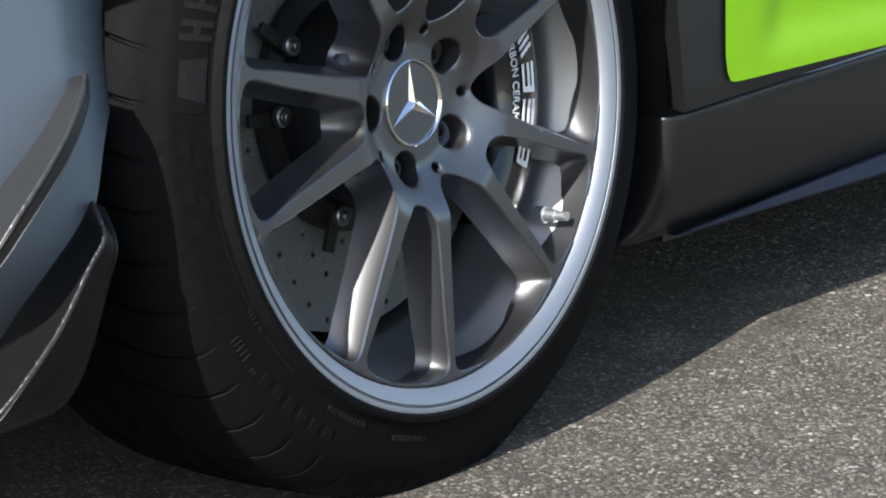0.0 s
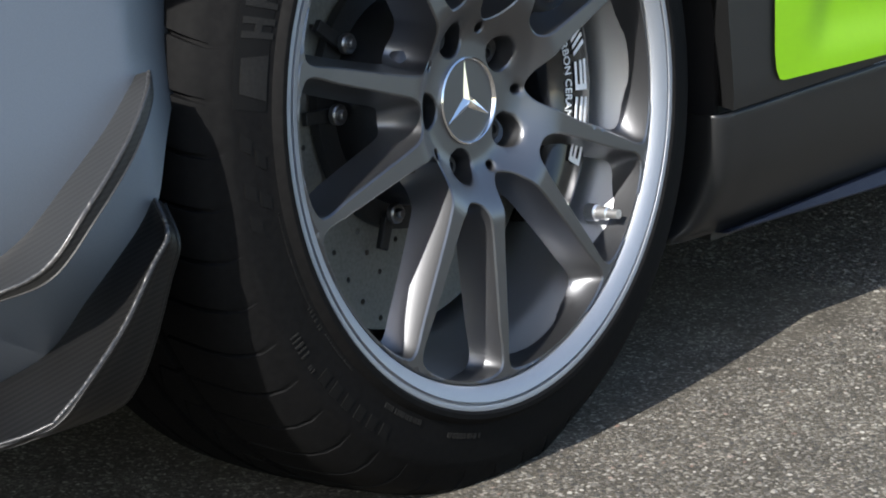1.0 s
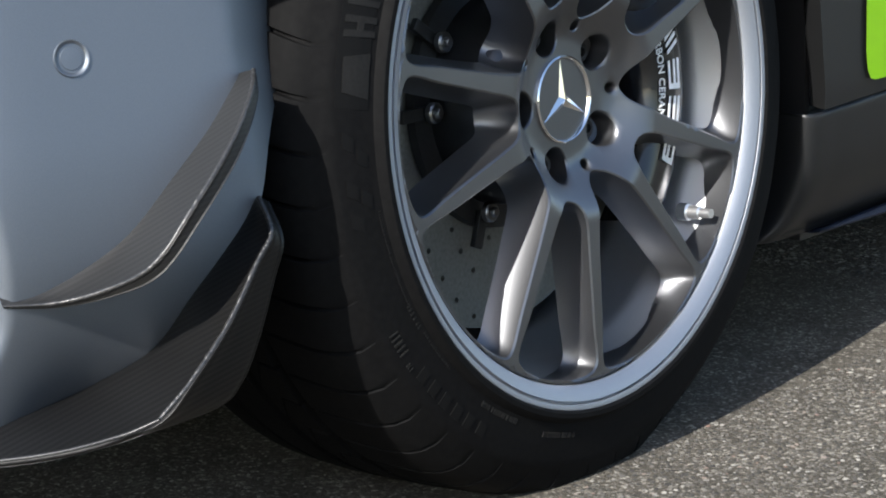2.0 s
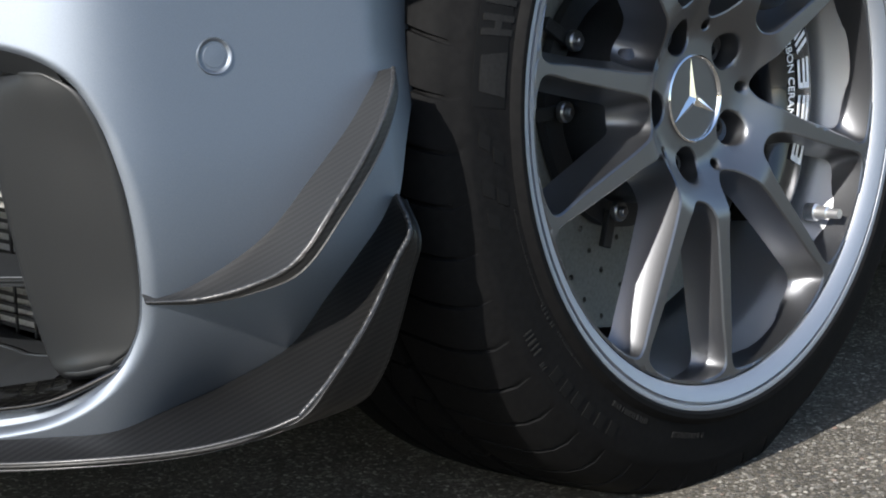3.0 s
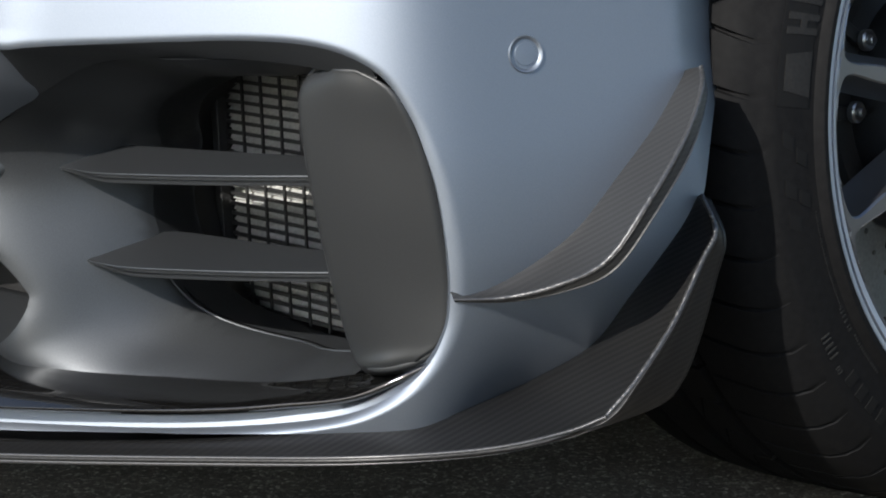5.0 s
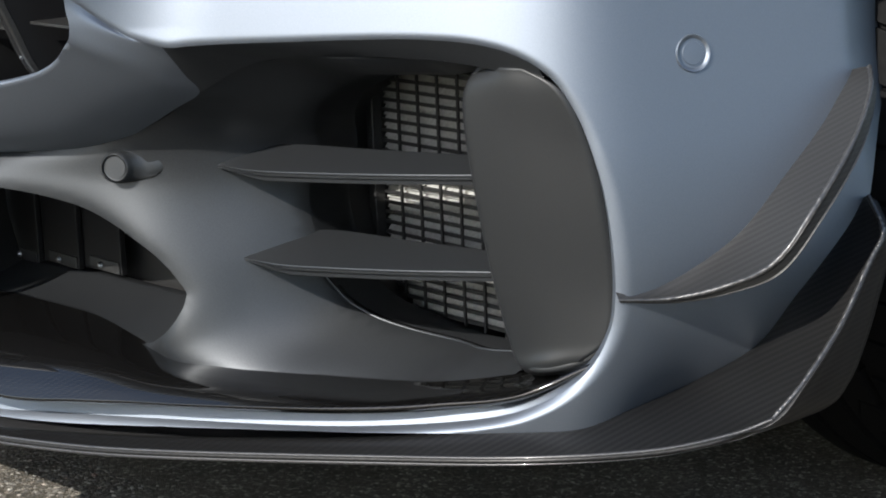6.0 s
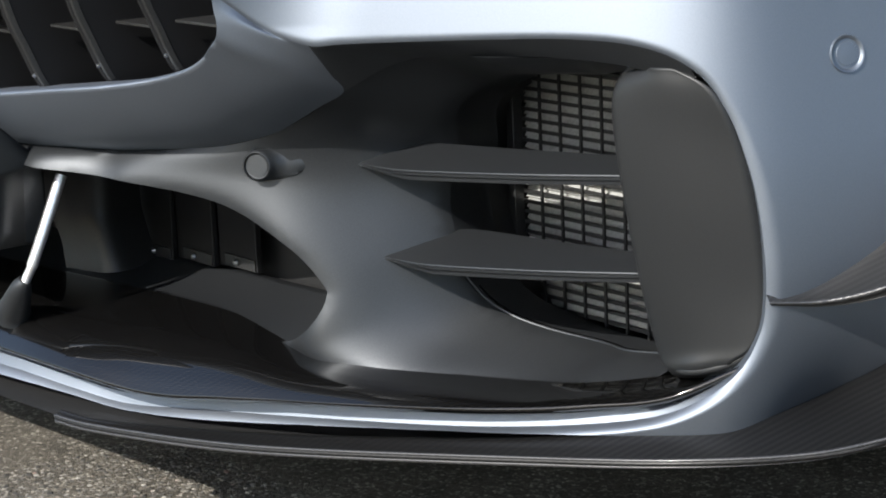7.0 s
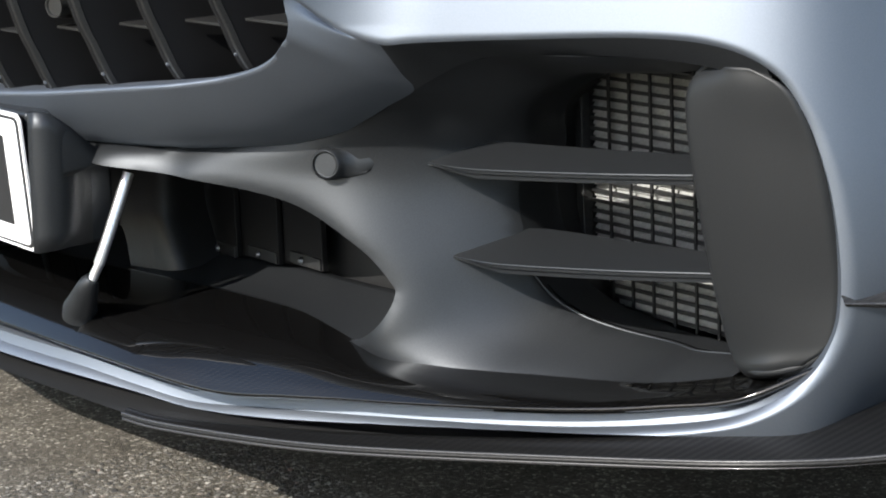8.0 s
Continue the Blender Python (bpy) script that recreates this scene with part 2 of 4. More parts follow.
def field(outer, holes, step, lift, wall=None, margin=0.0):
    """A sheet over a flat outline with holes. lift(u, v, d) gives a place from the two flat coordinates and the distance to the border;
    wall does the same for the far side of the border, or gives a list of places down to it; margin sets a row of points that far inside the border."""
    loops = [list(outer), *[list(h) for h in holes]]
    rim = [p for loop in loops for p in loop]
    u, v = np.array(outer).min(0), np.array(outer).max(0)
    grid = np.array([(x + (step / 2 if j % 2 else 0), y) for j, y in enumerate(np.arange(u[1], v[1], step * 0.87)) for x in np.arange(u[0], v[0], step)])
    keep = inside(grid, loops[0])
    for h in loops[1:]:
        keep &= ~inside(grid, h)
    grid = grid[keep]
    grid = grid[away(grid, loops) > step * 0.45 + margin]
    if margin:
        row = []
        for loop in loops:
            for a, p, c in zip(loop[-1:] + loop[:-1], loop, loop[1:] + loop[:1]):
                d = Vector((c[0] - a[0], c[1] - a[1])).normalized()
                row += [(p[0] - d.y * margin * s, p[1] + d.x * margin * s) for s in (1, -1)]
        row = np.array(row)
        keep = inside(row, loops[0]) & (away(row, loops) > margin * 0.93)
        for h in loops[1:]:
            keep &= ~inside(row, h)
        grid = np.concatenate([grid, row[keep]])
    points = [Vector(p) for p in rim] + [Vector(p) for p in grid]
    edges, n = [], 0
    for loop in loops:
        edges += [(n + i, n + (i + 1) % len(loop)) for i in range(len(loop))]
        n += len(loop)
    out, _, faces, *_ = delaunay_2d_cdt(points, edges, [], 0, 1e-7)
    flat = np.array([(p.x, p.y) for p in out])
    middle = np.array([flat[list(f)].mean(0) for f in faces])
    keep = inside(middle, loops[0])
    for h in loops[1:]:
        keep &= ~inside(middle, h)
    d = away(flat, loops)
    bm = bmesh.new()
    verts = [bm.verts.new(lift(p[0], p[1], r)) for p, r in zip(flat, d)]
    for f, k in zip(faces, keep):
        if k:
            bm.faces.new([verts[i] for i in f])
    if wall:
        n = 0
        for loop in loops:
            chains = []
            for i, (x, y) in enumerate(loop):
                places = wall(x, y, 0.0)
                places = places if isinstance(places, list) else [places]
                chains.append([verts[n + i]] + [bm.verts.new(p) for p in places])
            for a, b in zip(chains, chains[1:] + chains[:1]):
                for k in range(len(a) - 1):
                    bm.faces.new((a[k], b[k], b[k + 1], a[k + 1]))
            n += len(loop)
    bmesh.ops.recalc_face_normals(bm, faces=bm.faces)
    return bm


def smoothly(knots):
    """A thin-plate sheet through knots (u, v, value): returns its function."""
    k = np.array(knots)

    def core(r):
        return np.where(r > 1e-9, r * r * np.log(np.maximum(r, 1e-9)), 0.0)

    n = len(k)
    m = np.zeros((n + 3, n + 3))
    m[:n, :n] = core(np.linalg.norm(k[:, None, :2] - k[None, :, :2], axis=2)) + 1e-6 * np.eye(n)
    m[:n, n:] = np.c_[np.ones(n), k[:, :2]]
    m[n:, :n] = m[:n, n:].T
    w = np.linalg.solve(m, np.r_[k[:, 2], 0, 0, 0])
    return lambda u, v: float(core(np.hypot(k[:, 0] - u, k[:, 1] - v)) @ w[:n] + w[n] + w[n + 1] * u + w[n + 2] * v)


def flat_curve(points, n):
    return [(p.x, p.y) for p in curve([(*p, 0) for p in points], n)]


# ---- ground ----
MIDDLE = -0.06
bm = bmesh.new()
bmesh.ops.create_grid(bm, x_segments=2, y_segments=2, size=600)
tagged(part("ground", bm, ASPHALT), "grey coarse sunlit asphalt with pale stone chips", "asphalt", kind="structure")

# unseen dark ring, added so that paint and alloy reflect a dark horizon
random.seed(7)
crest = [2.6 + 0.8 * math.sin(k * 0.7) + random.uniform(-0.5, 0.5) for k in range(90)]
tagged(part("backdrop", sheet([[(110 * math.cos(k * math.tau / 90), 110 * math.sin(k * math.tau / 90), z) for z in (-1, crest[k] * 0.6, crest[k])] for k in range(90)], True), HORIZON), "unseen dark band round the asphalt, added for reflections", "woods", kind="structure")

SHAPE = np.array([(1, 0, 0), (0.3, 0.9, 0), (-0.8, 0.6, 0), (-0.9, -0.5, 0), (0.2, -1, 0), (0.62, 0.1, 0.8), (0.15, 0.55, 0.9), (-0.55, 0.25, 0.85), (-0.35, -0.5, 0.9), (0.3, -0.55, 0.8)])
SIDES = [(0, 1, 6, 5), (1, 2, 7, 6), (2, 3, 8, 7), (3, 4, 9, 8), (4, 0, 5, 9), (5, 6, 7, 8, 9)]
rng = np.random.default_rng(11)


def strew(x0, x1, y0, y1, pitch, keep):
    """Stones bedded in the asphalt, one in each cell of a loose grid: places, sizes, turns, heights."""
    gx, gy = np.meshgrid(np.arange(x0, x1, pitch), np.arange(y0, y1, pitch))
    at = np.stack([gx.ravel(), gy.ravel()], 1)
    at = at + rng.uniform(-0.5, 0.5, at.shape) * pitch
    at = at[keep(at[:, 0], at[:, 1])]
    at = at[rng.random(len(at)) < 0.86]
    n = len(at)
    size = pitch * rng.uniform(0.25, 0.62, n) * np.where(rng.random(n) < 0.12, 1.35, 1.0)
    turn, tall = rng.uniform(0, math.tau, n), rng.uniform(0.18, 0.5, n)
    wide, tip = rng.uniform(0.6, 1.15, n), rng.normal(0, 0.16, (n, 2))
    p = SHAPE[None] * size[:, None, None] * (1 + rng.normal(0, 0.14, (n, len(SHAPE), 3)))
    p[:, :, 1] *= wide[:, None]
    p[:, :, 2] = p[:, :, 2] * tall[:, None] + p[:, :, 0] * tip[:, :1] + p[:, :, 1] * tip[:, 1:] - 0.10 * size[:, None]
    c, w = np.cos(turn)[:, None], np.sin(turn)[:, None]
    x, y = p[:, :, 0] * c - p[:, :, 1] * w, p[:, :, 0] * w + p[:, :, 1] * c
    return np.stack([x + at[:, :1], y + at[:, 1:], p[:, :, 2]], 2)


beds = np.concatenate([
    strew(0.90, 1.25, -0.35, 0.75, 0.0052, lambda x, y: x > 0.93),
    strew(0.55, 1.35, 0.55, 2.1, 0.0066, lambda x, y: (y > 0.75) | (x > 1.25)),
    strew(0.10, 0.99, -1.05, -0.36, 0.0054, lambda x, y: (y < -0.60) | (x > 0.62)),
])
n = len(SHAPE)
me = bpy.data.meshes.new("stone_chips")
me.from_pydata([tuple(v) for v in beds.reshape(-1, 3).tolist()], [], [tuple(n * k + i for i in f) for k in range(len(beds)) for f in SIDES])
me.materials.append(CHIPS)
tagged(new("stone_chips", me), "pale and dark stone chips in the asphalt", "stone chips", kind="stuff")

# ---- the car ----
car = thing("car", (0, 0, 0), "satin silver-grey sports car with green side foil, standing on asphalt", "car")

# ---- front left wheel: axial x points outwards, camber leans it in at the top ----
CAMBER = pose(0.93, 0, 0.3234, 0, -3.1, 0)
wheel = new("wheel")
wheel.parent = car
wheel.matrix_basis = CAMBER
tagged(wheel, "grey five-double-spoke alloy wheel with a low-profile tyre")


def polar(r, a):
    return (r * math.cos(radians(a)), r * math.sin(radians(a)))


def arc(cx, cy, r, a0, a1, n):
    return [(cx + r * math.cos(radians(a0 + (a1 - a0) * i / n)), cy + r * math.sin(radians(a0 + (a1 - a0) * i / n))) for i in range(n + 1)]


# tyre: shoulder notches every 7.2 degrees, ring grooves, flattened where it meets the ground
TYRE = [(-0.012, 0.250), (0.0004, 0.2582), (0.0020, 0.2600), (0.0018, 0.2640), (-0.0010, 0.2668), (-0.0045, 0.2688), (-0.0055, 0.272), (-0.007, 0.283), (-0.0085, 0.290), (-0.0115, 0.300), (-0.0135, 0.3055), (-0.0165, 0.3085), (-0.024, 0.3185), (-0.032, 0.3265), (-0.042, 0.3315),
        (-0.055, 0.3345), (-0.075, 0.3358), (-0.098, 0.3365), (-0.0995, 0.330), (-0.1075, 0.330), (-0.109, 0.3368), (-0.125, 0.337), (-0.140, 0.337), (-0.1415, 0.330), (-0.1495, 0.330), (-0.151, 0.337),
        (-0.185, 0.336), (-0.1865, 0.330), (-0.1935, 0.330), (-0.195, 0.335), (-0.220, 0.333), (-0.240, 0.325), (-0.255, 0.305), (-0.262, 0.28), (-0.255, 0.25)]
PITCH = 7.2
rows = []
for i in range(50):
    for step, deep in ((0.0, 0), (1.8, 0), (3.6, 0), (5.4, 0), (6.3, 0), (6.42, 1), (6.95, 1), (7.07, 0)):
        row = []
        for x, r in TYRE:
            cut = 0.0
            shift = 0.0
            if -0.135 < x < -0.02 and r > 0.317:
                shift = (x + 0.03) * 55
                cut = 0.006 * deep * min(1, (-0.02 - x) / 0.02)
            a = radians(i * PITCH + step + shift)
            row.append((x, (r - cut) * math.cos(a), (r - cut) * math.sin(a)))
        rows.append(row)
bm = sheet(rows, True)
low = CAMBER.inverted()
for v in bm.verts:
    p = CAMBER @ v.co
    if p.z < 0.03:
        p.x += (0.010 if p.x > 0.8 else -0.01) * ((0.03 - max(p.z, 0)) / 0.03) ** 2 * max(0, 1 - (p.y / 0.15) ** 2)
        p.z = max(p.z, 0.001)
        v.co = low @ p
part("tyre", bm, RUBBER, wheel, "black low-profile road tyre with worn shoulder", smooth=32)

# moulded marks on the tyre wall: plain shapes and bars
MARK = grain(material("moulded_rubber", (0.02, 0.02, 0.02), 0.7, spec=0.15), 400, (0.008, 0.008, 0.0078), (0.013, 0.0128, 0.0124))
MARK_DARK = material("matt_moulded_rubber", (0.002, 0.002, 0.002), 0.75, spec=0.17)


def wall_at(r):
    """The axial place of the tyre wall at a radius."""
    for (x0, r0), (x1, r1) in zip(TYRE[6:], TYRE[7:]):
        if r0 <= r <= r1:
            return x0 + (x1 - x0) * (r - r0) / (r1 - r0)
    return -0.006


def mark(name, corners, mat, proud=0.0006, n=4):
    """A small raised patch on the tyre wall; corners as radius and angle."""
    a, b, c, d = corners
    rows = []
    for i in range(n + 1):
        f = i / n
        row = []
        for j in range(n + 1):
            g = j / n
            r = (a[0] * (1 - f) + b[0] * f) * (1 - g) + (d[0] * (1 - f) + c[0] * f) * g
            w = (a[1] * (1 - f) + b[1] * f) * (1 - g) + (d[1] * (1 - f) + c[1] * f) * g
            row.append((wall_at(r) + proud, *polar(r, w)))
        rows.append(row)
    return part(name, sheet(rows), mat, wheel, smooth=0, thick=0.0008)


mark("name_panel", [(0.2685, 139), (0.2685, 174.2), (0.302, 173.6), (0.303, 140)], MARK_DARK, 0.0004, 12)
for k in range(5):
    a = 141.5 + 4.6 * k
    for w in (0.0, 2.1):
        mark("moulded_bar", [(0.272, a + w), (0.272, a + w + 1.0), (0.299, a + w + 1.7), (0.299, a + w + 0.7)], MARK, 0.0009)
    mark("moulded_bar", [(0.283, a + 0.9), (0.283, a + 2.5), (0.2885, a + 2.6), (0.2885, a + 1.0)], MARK, 0.0009)
mark("moulded_bar", [(0.274, 165.5), (0.274, 172.5), (0.297, 171.5), (0.297, 166.5)], MARK, 0.0009)
for k, (r, a) in enumerate(((0.2925, 177.6), (0.281, 180.2), (0.2925, 184.6), (0.281, 186.4), (0.2925, 189.4), (0.282, 176.2))):
    if k < 5:
        mark("moulded_diamond", [(r - 0.005, a + 0.6), (r - 0.004, a + 2.7), (r + 0.005, a + 1.6), (r + 0.004, a - 0.6)], MARK_DARK)
random.seed(4)
for start, end, r, size in ((190, 206, 0.266, 0.0032), (190, 207, 0.2715, 0.003), (209, 213, 0.295, 0.008), (215, 216.2, 0.297, 0.004), (207, 212, 0.272, 0.006), (213, 222, 0.2705, 0.004), (233, 243, 0.2745, 0.0045), (251, 260, 0.279, 0.0045)):
    a = start
    while a < end:
        w = size / r * 57 * random.uniform(0.35, 0.7)
        mark("moulded_letter_bar", [(r - size / 2, a), (r - size / 2, a + w * 0.4), (r + size / 2, a + w * 0.4), (r + size / 2, a)], MARK, 0.0008, 1)
        a += w * random.choice((1.0, 1.15, 1.4))
for k in range(6):
    a = 217.5 + 3.4 * k
    mark("moulded_bar", [(0.287, a), (0.287, a + 1.9), (0.2975, a + 2.2), (0.2975, a + 0.3)], MARK_DARK, 0.0007)

# rim lip: a cone that faces the axle, with a turned groove
part("rim_lip", revolve([(-0.012, 0.250), (-0.003, 0.2576), (-0.0012, 0.2582), (0.0002, 0.2576), (0.0004, 0.2565), (-0.0003, 0.2534), (-0.0045, 0.2528), (-0.0045, 0.2511), (-0.0006, 0.2504), (-0.0022, 0.2465), (-0.0062, 0.2405), (-0.009, 0.2382), (-0.018, 0.2362)], 200), LIP, wheel, "bright turned aluminium rim lip", smooth=25)
part("rim_barrel", revolve([(-0.010, 0.2376), (-0.020, 0.2358), (-0.036, 0.233), (-0.050, 0.224), (-0.060, 0.2195), (-0.095, 0.2185), (-0.101, 0.2125), (-0.130, 0.2115), (-0.136, 0.217), (-0.22, 0.222), (-0.235, 0.232), (-0.235, 0.24)], 160), LIT_BARREL, wheel, smooth=50)


def window(rays):
    """A closed smooth outline through points given as radius and angle."""
    p = [Vector((*polar(r, a), 0)) for r, a in rays]
    p = [p[-1], *p, p[0], p[1]]
    out = []
    for k in range(len(p) - 3):
        a, b, c, d = p[k:k + 4]
        for i in range(6):
            f = i / 6
            q = 0.5 * (2 * b + (c - a) * f + (2 * a - 5 * b + 4 * c - d) * f * f + (3 * b - a - 3 * c + d) * f ** 3)
            out.append((q.x, q.y))
    return out


# spider: five pairs of spokes, a bolt in the middle of each pair; each window narrows towards its back
FIRST = 326.0
SLOT = [(0.0865, 0), (0.0880, 5), (0.0935, 8.4), (0.105, 10.6), (0.125, 11.7), (0.155, 12.6), (0.19, 13.3), (0.221, 13.9), (0.2305, 11.5), (0.2338, 6), (0.2342, 0)]
SLOT_BACK = [(0.101, 0), (0.102, 3.2), (0.106, 5.4), (0.115, 7.0), (0.132, 8.2), (0.160, 9.6), (0.19, 10.7), (0.217, 11.6), (0.2285, 9.6), (0.2325, 5.5), (0.2335, 0)]
GAP = [(0.0695, 0), (0.0720, 5), (0.0790, 10), (0.094, 13.9), (0.120, 16.6), (0.16, 18.1), (0.195, 18.9), (0.223, 19.4), (0.2315, 17), (0.2340, 9), (0.2342, 0)]
GAP_BACK = [(0.087, 0), (0.0885, 4.5), (0.093, 8.0), (0.106, 10.6), (0.128, 13.0), (0.163, 15.2), (0.195, 16.2), (0.217, 16.6), (0.2275, 14.5), (0.2325, 8), (0.2335, 0)]


def both_sides(rays, a):
    return window([(r, a + w) for r, w in rays] + [(r, a - w) for r, w in rays[-2:0:-1]])


holes, BEHIND = [], {}
for k in range(5):
    a = FIRST + 72 * k
    for outline, rear, turn in ((SLOT, SLOT_BACK, a), (GAP, GAP_BACK, a + 36)):
        loop, foot = both_sides(outline, turn), both_sides(rear, turn)
        holes.append(loop)
        BEHIND.update(zip(loop, foot))
    y, z = polar(0.0563, a)
    holes.append(arc(y, z, 0.0150, 0, 345, 23))
    y, z = polar(0.0625, a + 36)
    holes.append(arc(y, z, 0.0045, 0, 330, 11))


def face(r):
    """The height of the front faces over the radius: a dished hub, then level spokes."""
    f = min(1, max(0, (r - 0.050) / 0.050))
    return -0.0365 + 0.0265 * f * f * (3 - 2 * f) + 0.001 * min(1, max(0, (r - 0.09) / 0.14))


def spoke_top(y, z, d):
    """Level spoke faces with a small worn bevel along every border."""
    r = math.hypot(y, z)
    return (face(r) - (0.0013 if d < 0.0008 else 0.0), y, z)


def spoke_foot(y, z, d):
    """The walls of a window: hollow and sloped, so that a spoke is wider behind than in front."""
    r = math.hypot(y, z)
    y1, z1 = BEHIND.get((y, z), (y, z))
    deep = 0.034 - 0.006 * min(1, max(0, (r - 0.09) / 0.14))
    rows = []
    for f, g in ((0.12, 0.02), (0.38, 0.16), (0.64, 0.42), (0.86, 0.74), (1.0, 1.0)):
        rows.append((face(r) - 0.0013 - deep * f, y + (y1 - y) * g, z + (z1 - z) * g))
    return rows


part("spider", field(arc(0, 0, 0.2366, 0, 358, 179), holes, 0.0048, spoke_top, spoke_foot, 0.0014), ALLOY, wheel, smooth=34)
part("hub", revolve([(-0.064, 0.0), (-0.064, 0.05), (-0.046, 0.073), (-0.050, 0.079), (-0.062, 0.085), (-0.08, 0.0895), (-0.105, 0.092), (-0.13, 0.092)], 60), DARK_ALLOY, wheel, smooth=50)
for k in range(5):
    y, z = polar(0.0563, FIRST + 72 * k)
    bm = revolve([(-0.037, 0.0152), (-0.040, 0.0150), (-0.060, 0.0140), (-0.061, 0.008)], 32)
    bmesh.ops.translate(bm, vec=(0, y, z), verts=bm.verts)
    part("bolt_seat", bm, ALLOY, wheel)
    bm = revolve([(-0.050, 0.0), (-0.050, 0.0035), (-0.047, 0.004), (-0.047, 0.0075), (-0.0485, 0.0090), (-0.058, 0.0092), (-0.058, 0.0125), (-0.062, 0.014)], 24)
    bmesh.ops.translate(bm, vec=(0, y, z), verts=bm.verts)
    part("wheel_bolt", bm, BLACK, wheel, "black wheel bolt")

part("hub_cap", revolve([(-0.0375, 0.0), (-0.037, 0.034)], 64), CAP, wheel, "black hub cap with a chrome ring and star")
part("ring", revolve([(-0.039, 0.0332), (-0.0345, 0.0342), (-0.0335, 0.0355), (-0.0345, 0.0368), (-0.041, 0.0374)], 64), CHROME, wheel)
bm = bmesh.new()
for k in range(3):
    a = 92 + 120 * k
    tip, left, right = polar(0.0336, a), polar(0.0058, a + 60), polar(0.0058, a - 60)
    v = [bm.verts.new((x, *p)) for x, p in ((-0.0362, tip), (-0.0366, left), (-0.0335, (0, 0)), (-0.0366, right))]
    bm.faces.new((v[0], v[1], v[2]))
    bm.faces.new((v[0], v[2], v[3]))
bmesh.ops.recalc_face_normals(bm, faces=bm.faces)
part("star", bm, CHROME, wheel, smooth=0)

# valve
y, z = polar(0.2185, 324.5)
part("valve", tube([(-0.046, y, z), (-0.036, y, z), (-0.035, y, z), (-0.024, y, z), (-0.023, y, z), (-0.012, y, z)], [0.0082, 0.0080, 0.0062, 0.0060, 0.0046, 0.0044], 16), ALU, wheel, "bare metal tyre valve")

# brake: drilled disc, bell with fasteners, caliper; it hangs on the car, not on the wheel
brake = new("brake")
brake.parent = car
brake.matrix_basis = CAMBER
tagged(brake, "carbon ceramic brake with a black caliper")
bm = field(arc(0, 0, 0.2, 0, 357, 119), [arc(0, 0, 0.108, 0, 354, 59)] + [arc(*polar(r, 24 * k + o), 0.0027, 0, 315, 7) for k in range(15) for r, o in ((0.122, 0), (0.136, 8), (0.150, 16), (0.164, 2), (0.178, 10), (0.190, 18))], 0.02,
           lambda y, z, d: (-0.116, y, z), lambda y, z, d: (-0.148, y, z))
part("disc", bm, DISC, brake, "drilled grey-brown ceramic brake disc", smooth=30)
part("bell", revolve([(-0.07, 0.07), (-0.075, 0.082), (-0.10, 0.085), (-0.104, 0.092), (-0.104, 0.112), (-0.112, 0.113), (-0.112, 0.106)], 72), BLACK, brake, smooth=30)
for k in range(10):
    y, z = polar(0.1, 145.6 + 34.3 * k)
    bm = revolve([(-0.104, 0.0088), (-0.099, 0.0088), (-0.0975, 0.0075), (-0.0975, 0.0045), (-0.0945, 0.0042), (-0.0935, 0.0033), (-0.0935, 0.0)], 18)
    bmesh.ops.translate(bm, vec=(0.0085, y, z), verts=bm.verts)
    part("fastener", bm, STEEL, brake, "steel disc fastener")
    bm = box(-0.1, -0.094, -0.032, 0.0, -0.0055, 0.0055)
    bmesh.ops.rotate(bm, matrix=Matrix.Rotation(radians(145.6 + 34.3 * k + 180), 3, "X"), verts=bm.verts)
    bmesh.ops.translate(bm, vec=(-0.004, y, z), verts=bm.verts)
    part("tab", bm, BLACK, brake, bevel=0.001)
part("caliper", revolve([(-0.15, 0.135), (-0.060, 0.122), (-0.040, 0.128), (-0.034, 0.136), (-0.031, 0.150), (-0.034, 0.172), (-0.042, 0.186), (-0.060, 0.196), (-0.15, 0.205)], 40, -42, 48), CALIPER, brake, "black lacquered brake caliper with white lettering", smooth=60)


def stroke(points, r, a, size, parent):
    """A flat white shape on the caliper; points in letter heights, across and along, first at r, a."""
    bm = bmesh.new()
    verts = []
    for u, v in points:
        q = r + u * size
        w = a - v * size * 1.28 / 0.155 * 57.3
        verts.append(bm.verts.new((-0.0295, *polar(q, w))))
    bm.faces.new(verts)
    bmesh.ops.recalc_face_normals(bm, faces=bm.faces)
    return part("print_bar", bm, WHITE, parent, smooth=0, thick=0.0006)


for k in range(3):
    stroke([(0, 0.25 + 0.30 * k), (0, 0.41 + 0.30 * k), (1, 0.06 + 0.30 * k), (1, -0.1 + 0.30 * k)], 0.147, 16.0, 0.0165, brake)
for v, long in ((1.30, 1.25), (2.85, 1.35), (4.50, 1.20)):
    for u in (0.0, 0.41, 0.82):
        stroke([(u, v), (u, v + long), (u + 0.18, v + long), (u + 0.18, v)], 0.147, 16.0, 0.0165, brake)
    stroke([(0.18, v + long - 0.24), (0.18, v + long), (0.82, v + long), (0.82, v + long - 0.24)], 0.147, 16.0, 0.0165, brake)
text = bpy.data.curves.new("lettering", "FONT")
text.body, text.size, text.extrude = "CARBON CERAMIC", 0.0112, 0.0003
holder = new("lettering", text)
lettering = bpy.data.meshes.new_from_object(holder.evaluated_get(bpy.context.evaluated_depsgraph_get()))
bpy.data.objects.remove(holder)
bm = bmesh.new()
bm.from_mesh(lettering)
for v in bm.verts:
    q = 0.1355 + v.co.y
    w = 20.5 - v.co.x / 0.142 * 57.3
    v.co = (-0.0325 + (q - 0.1355) * 0.12 + v.co.z, *polar(q, w))
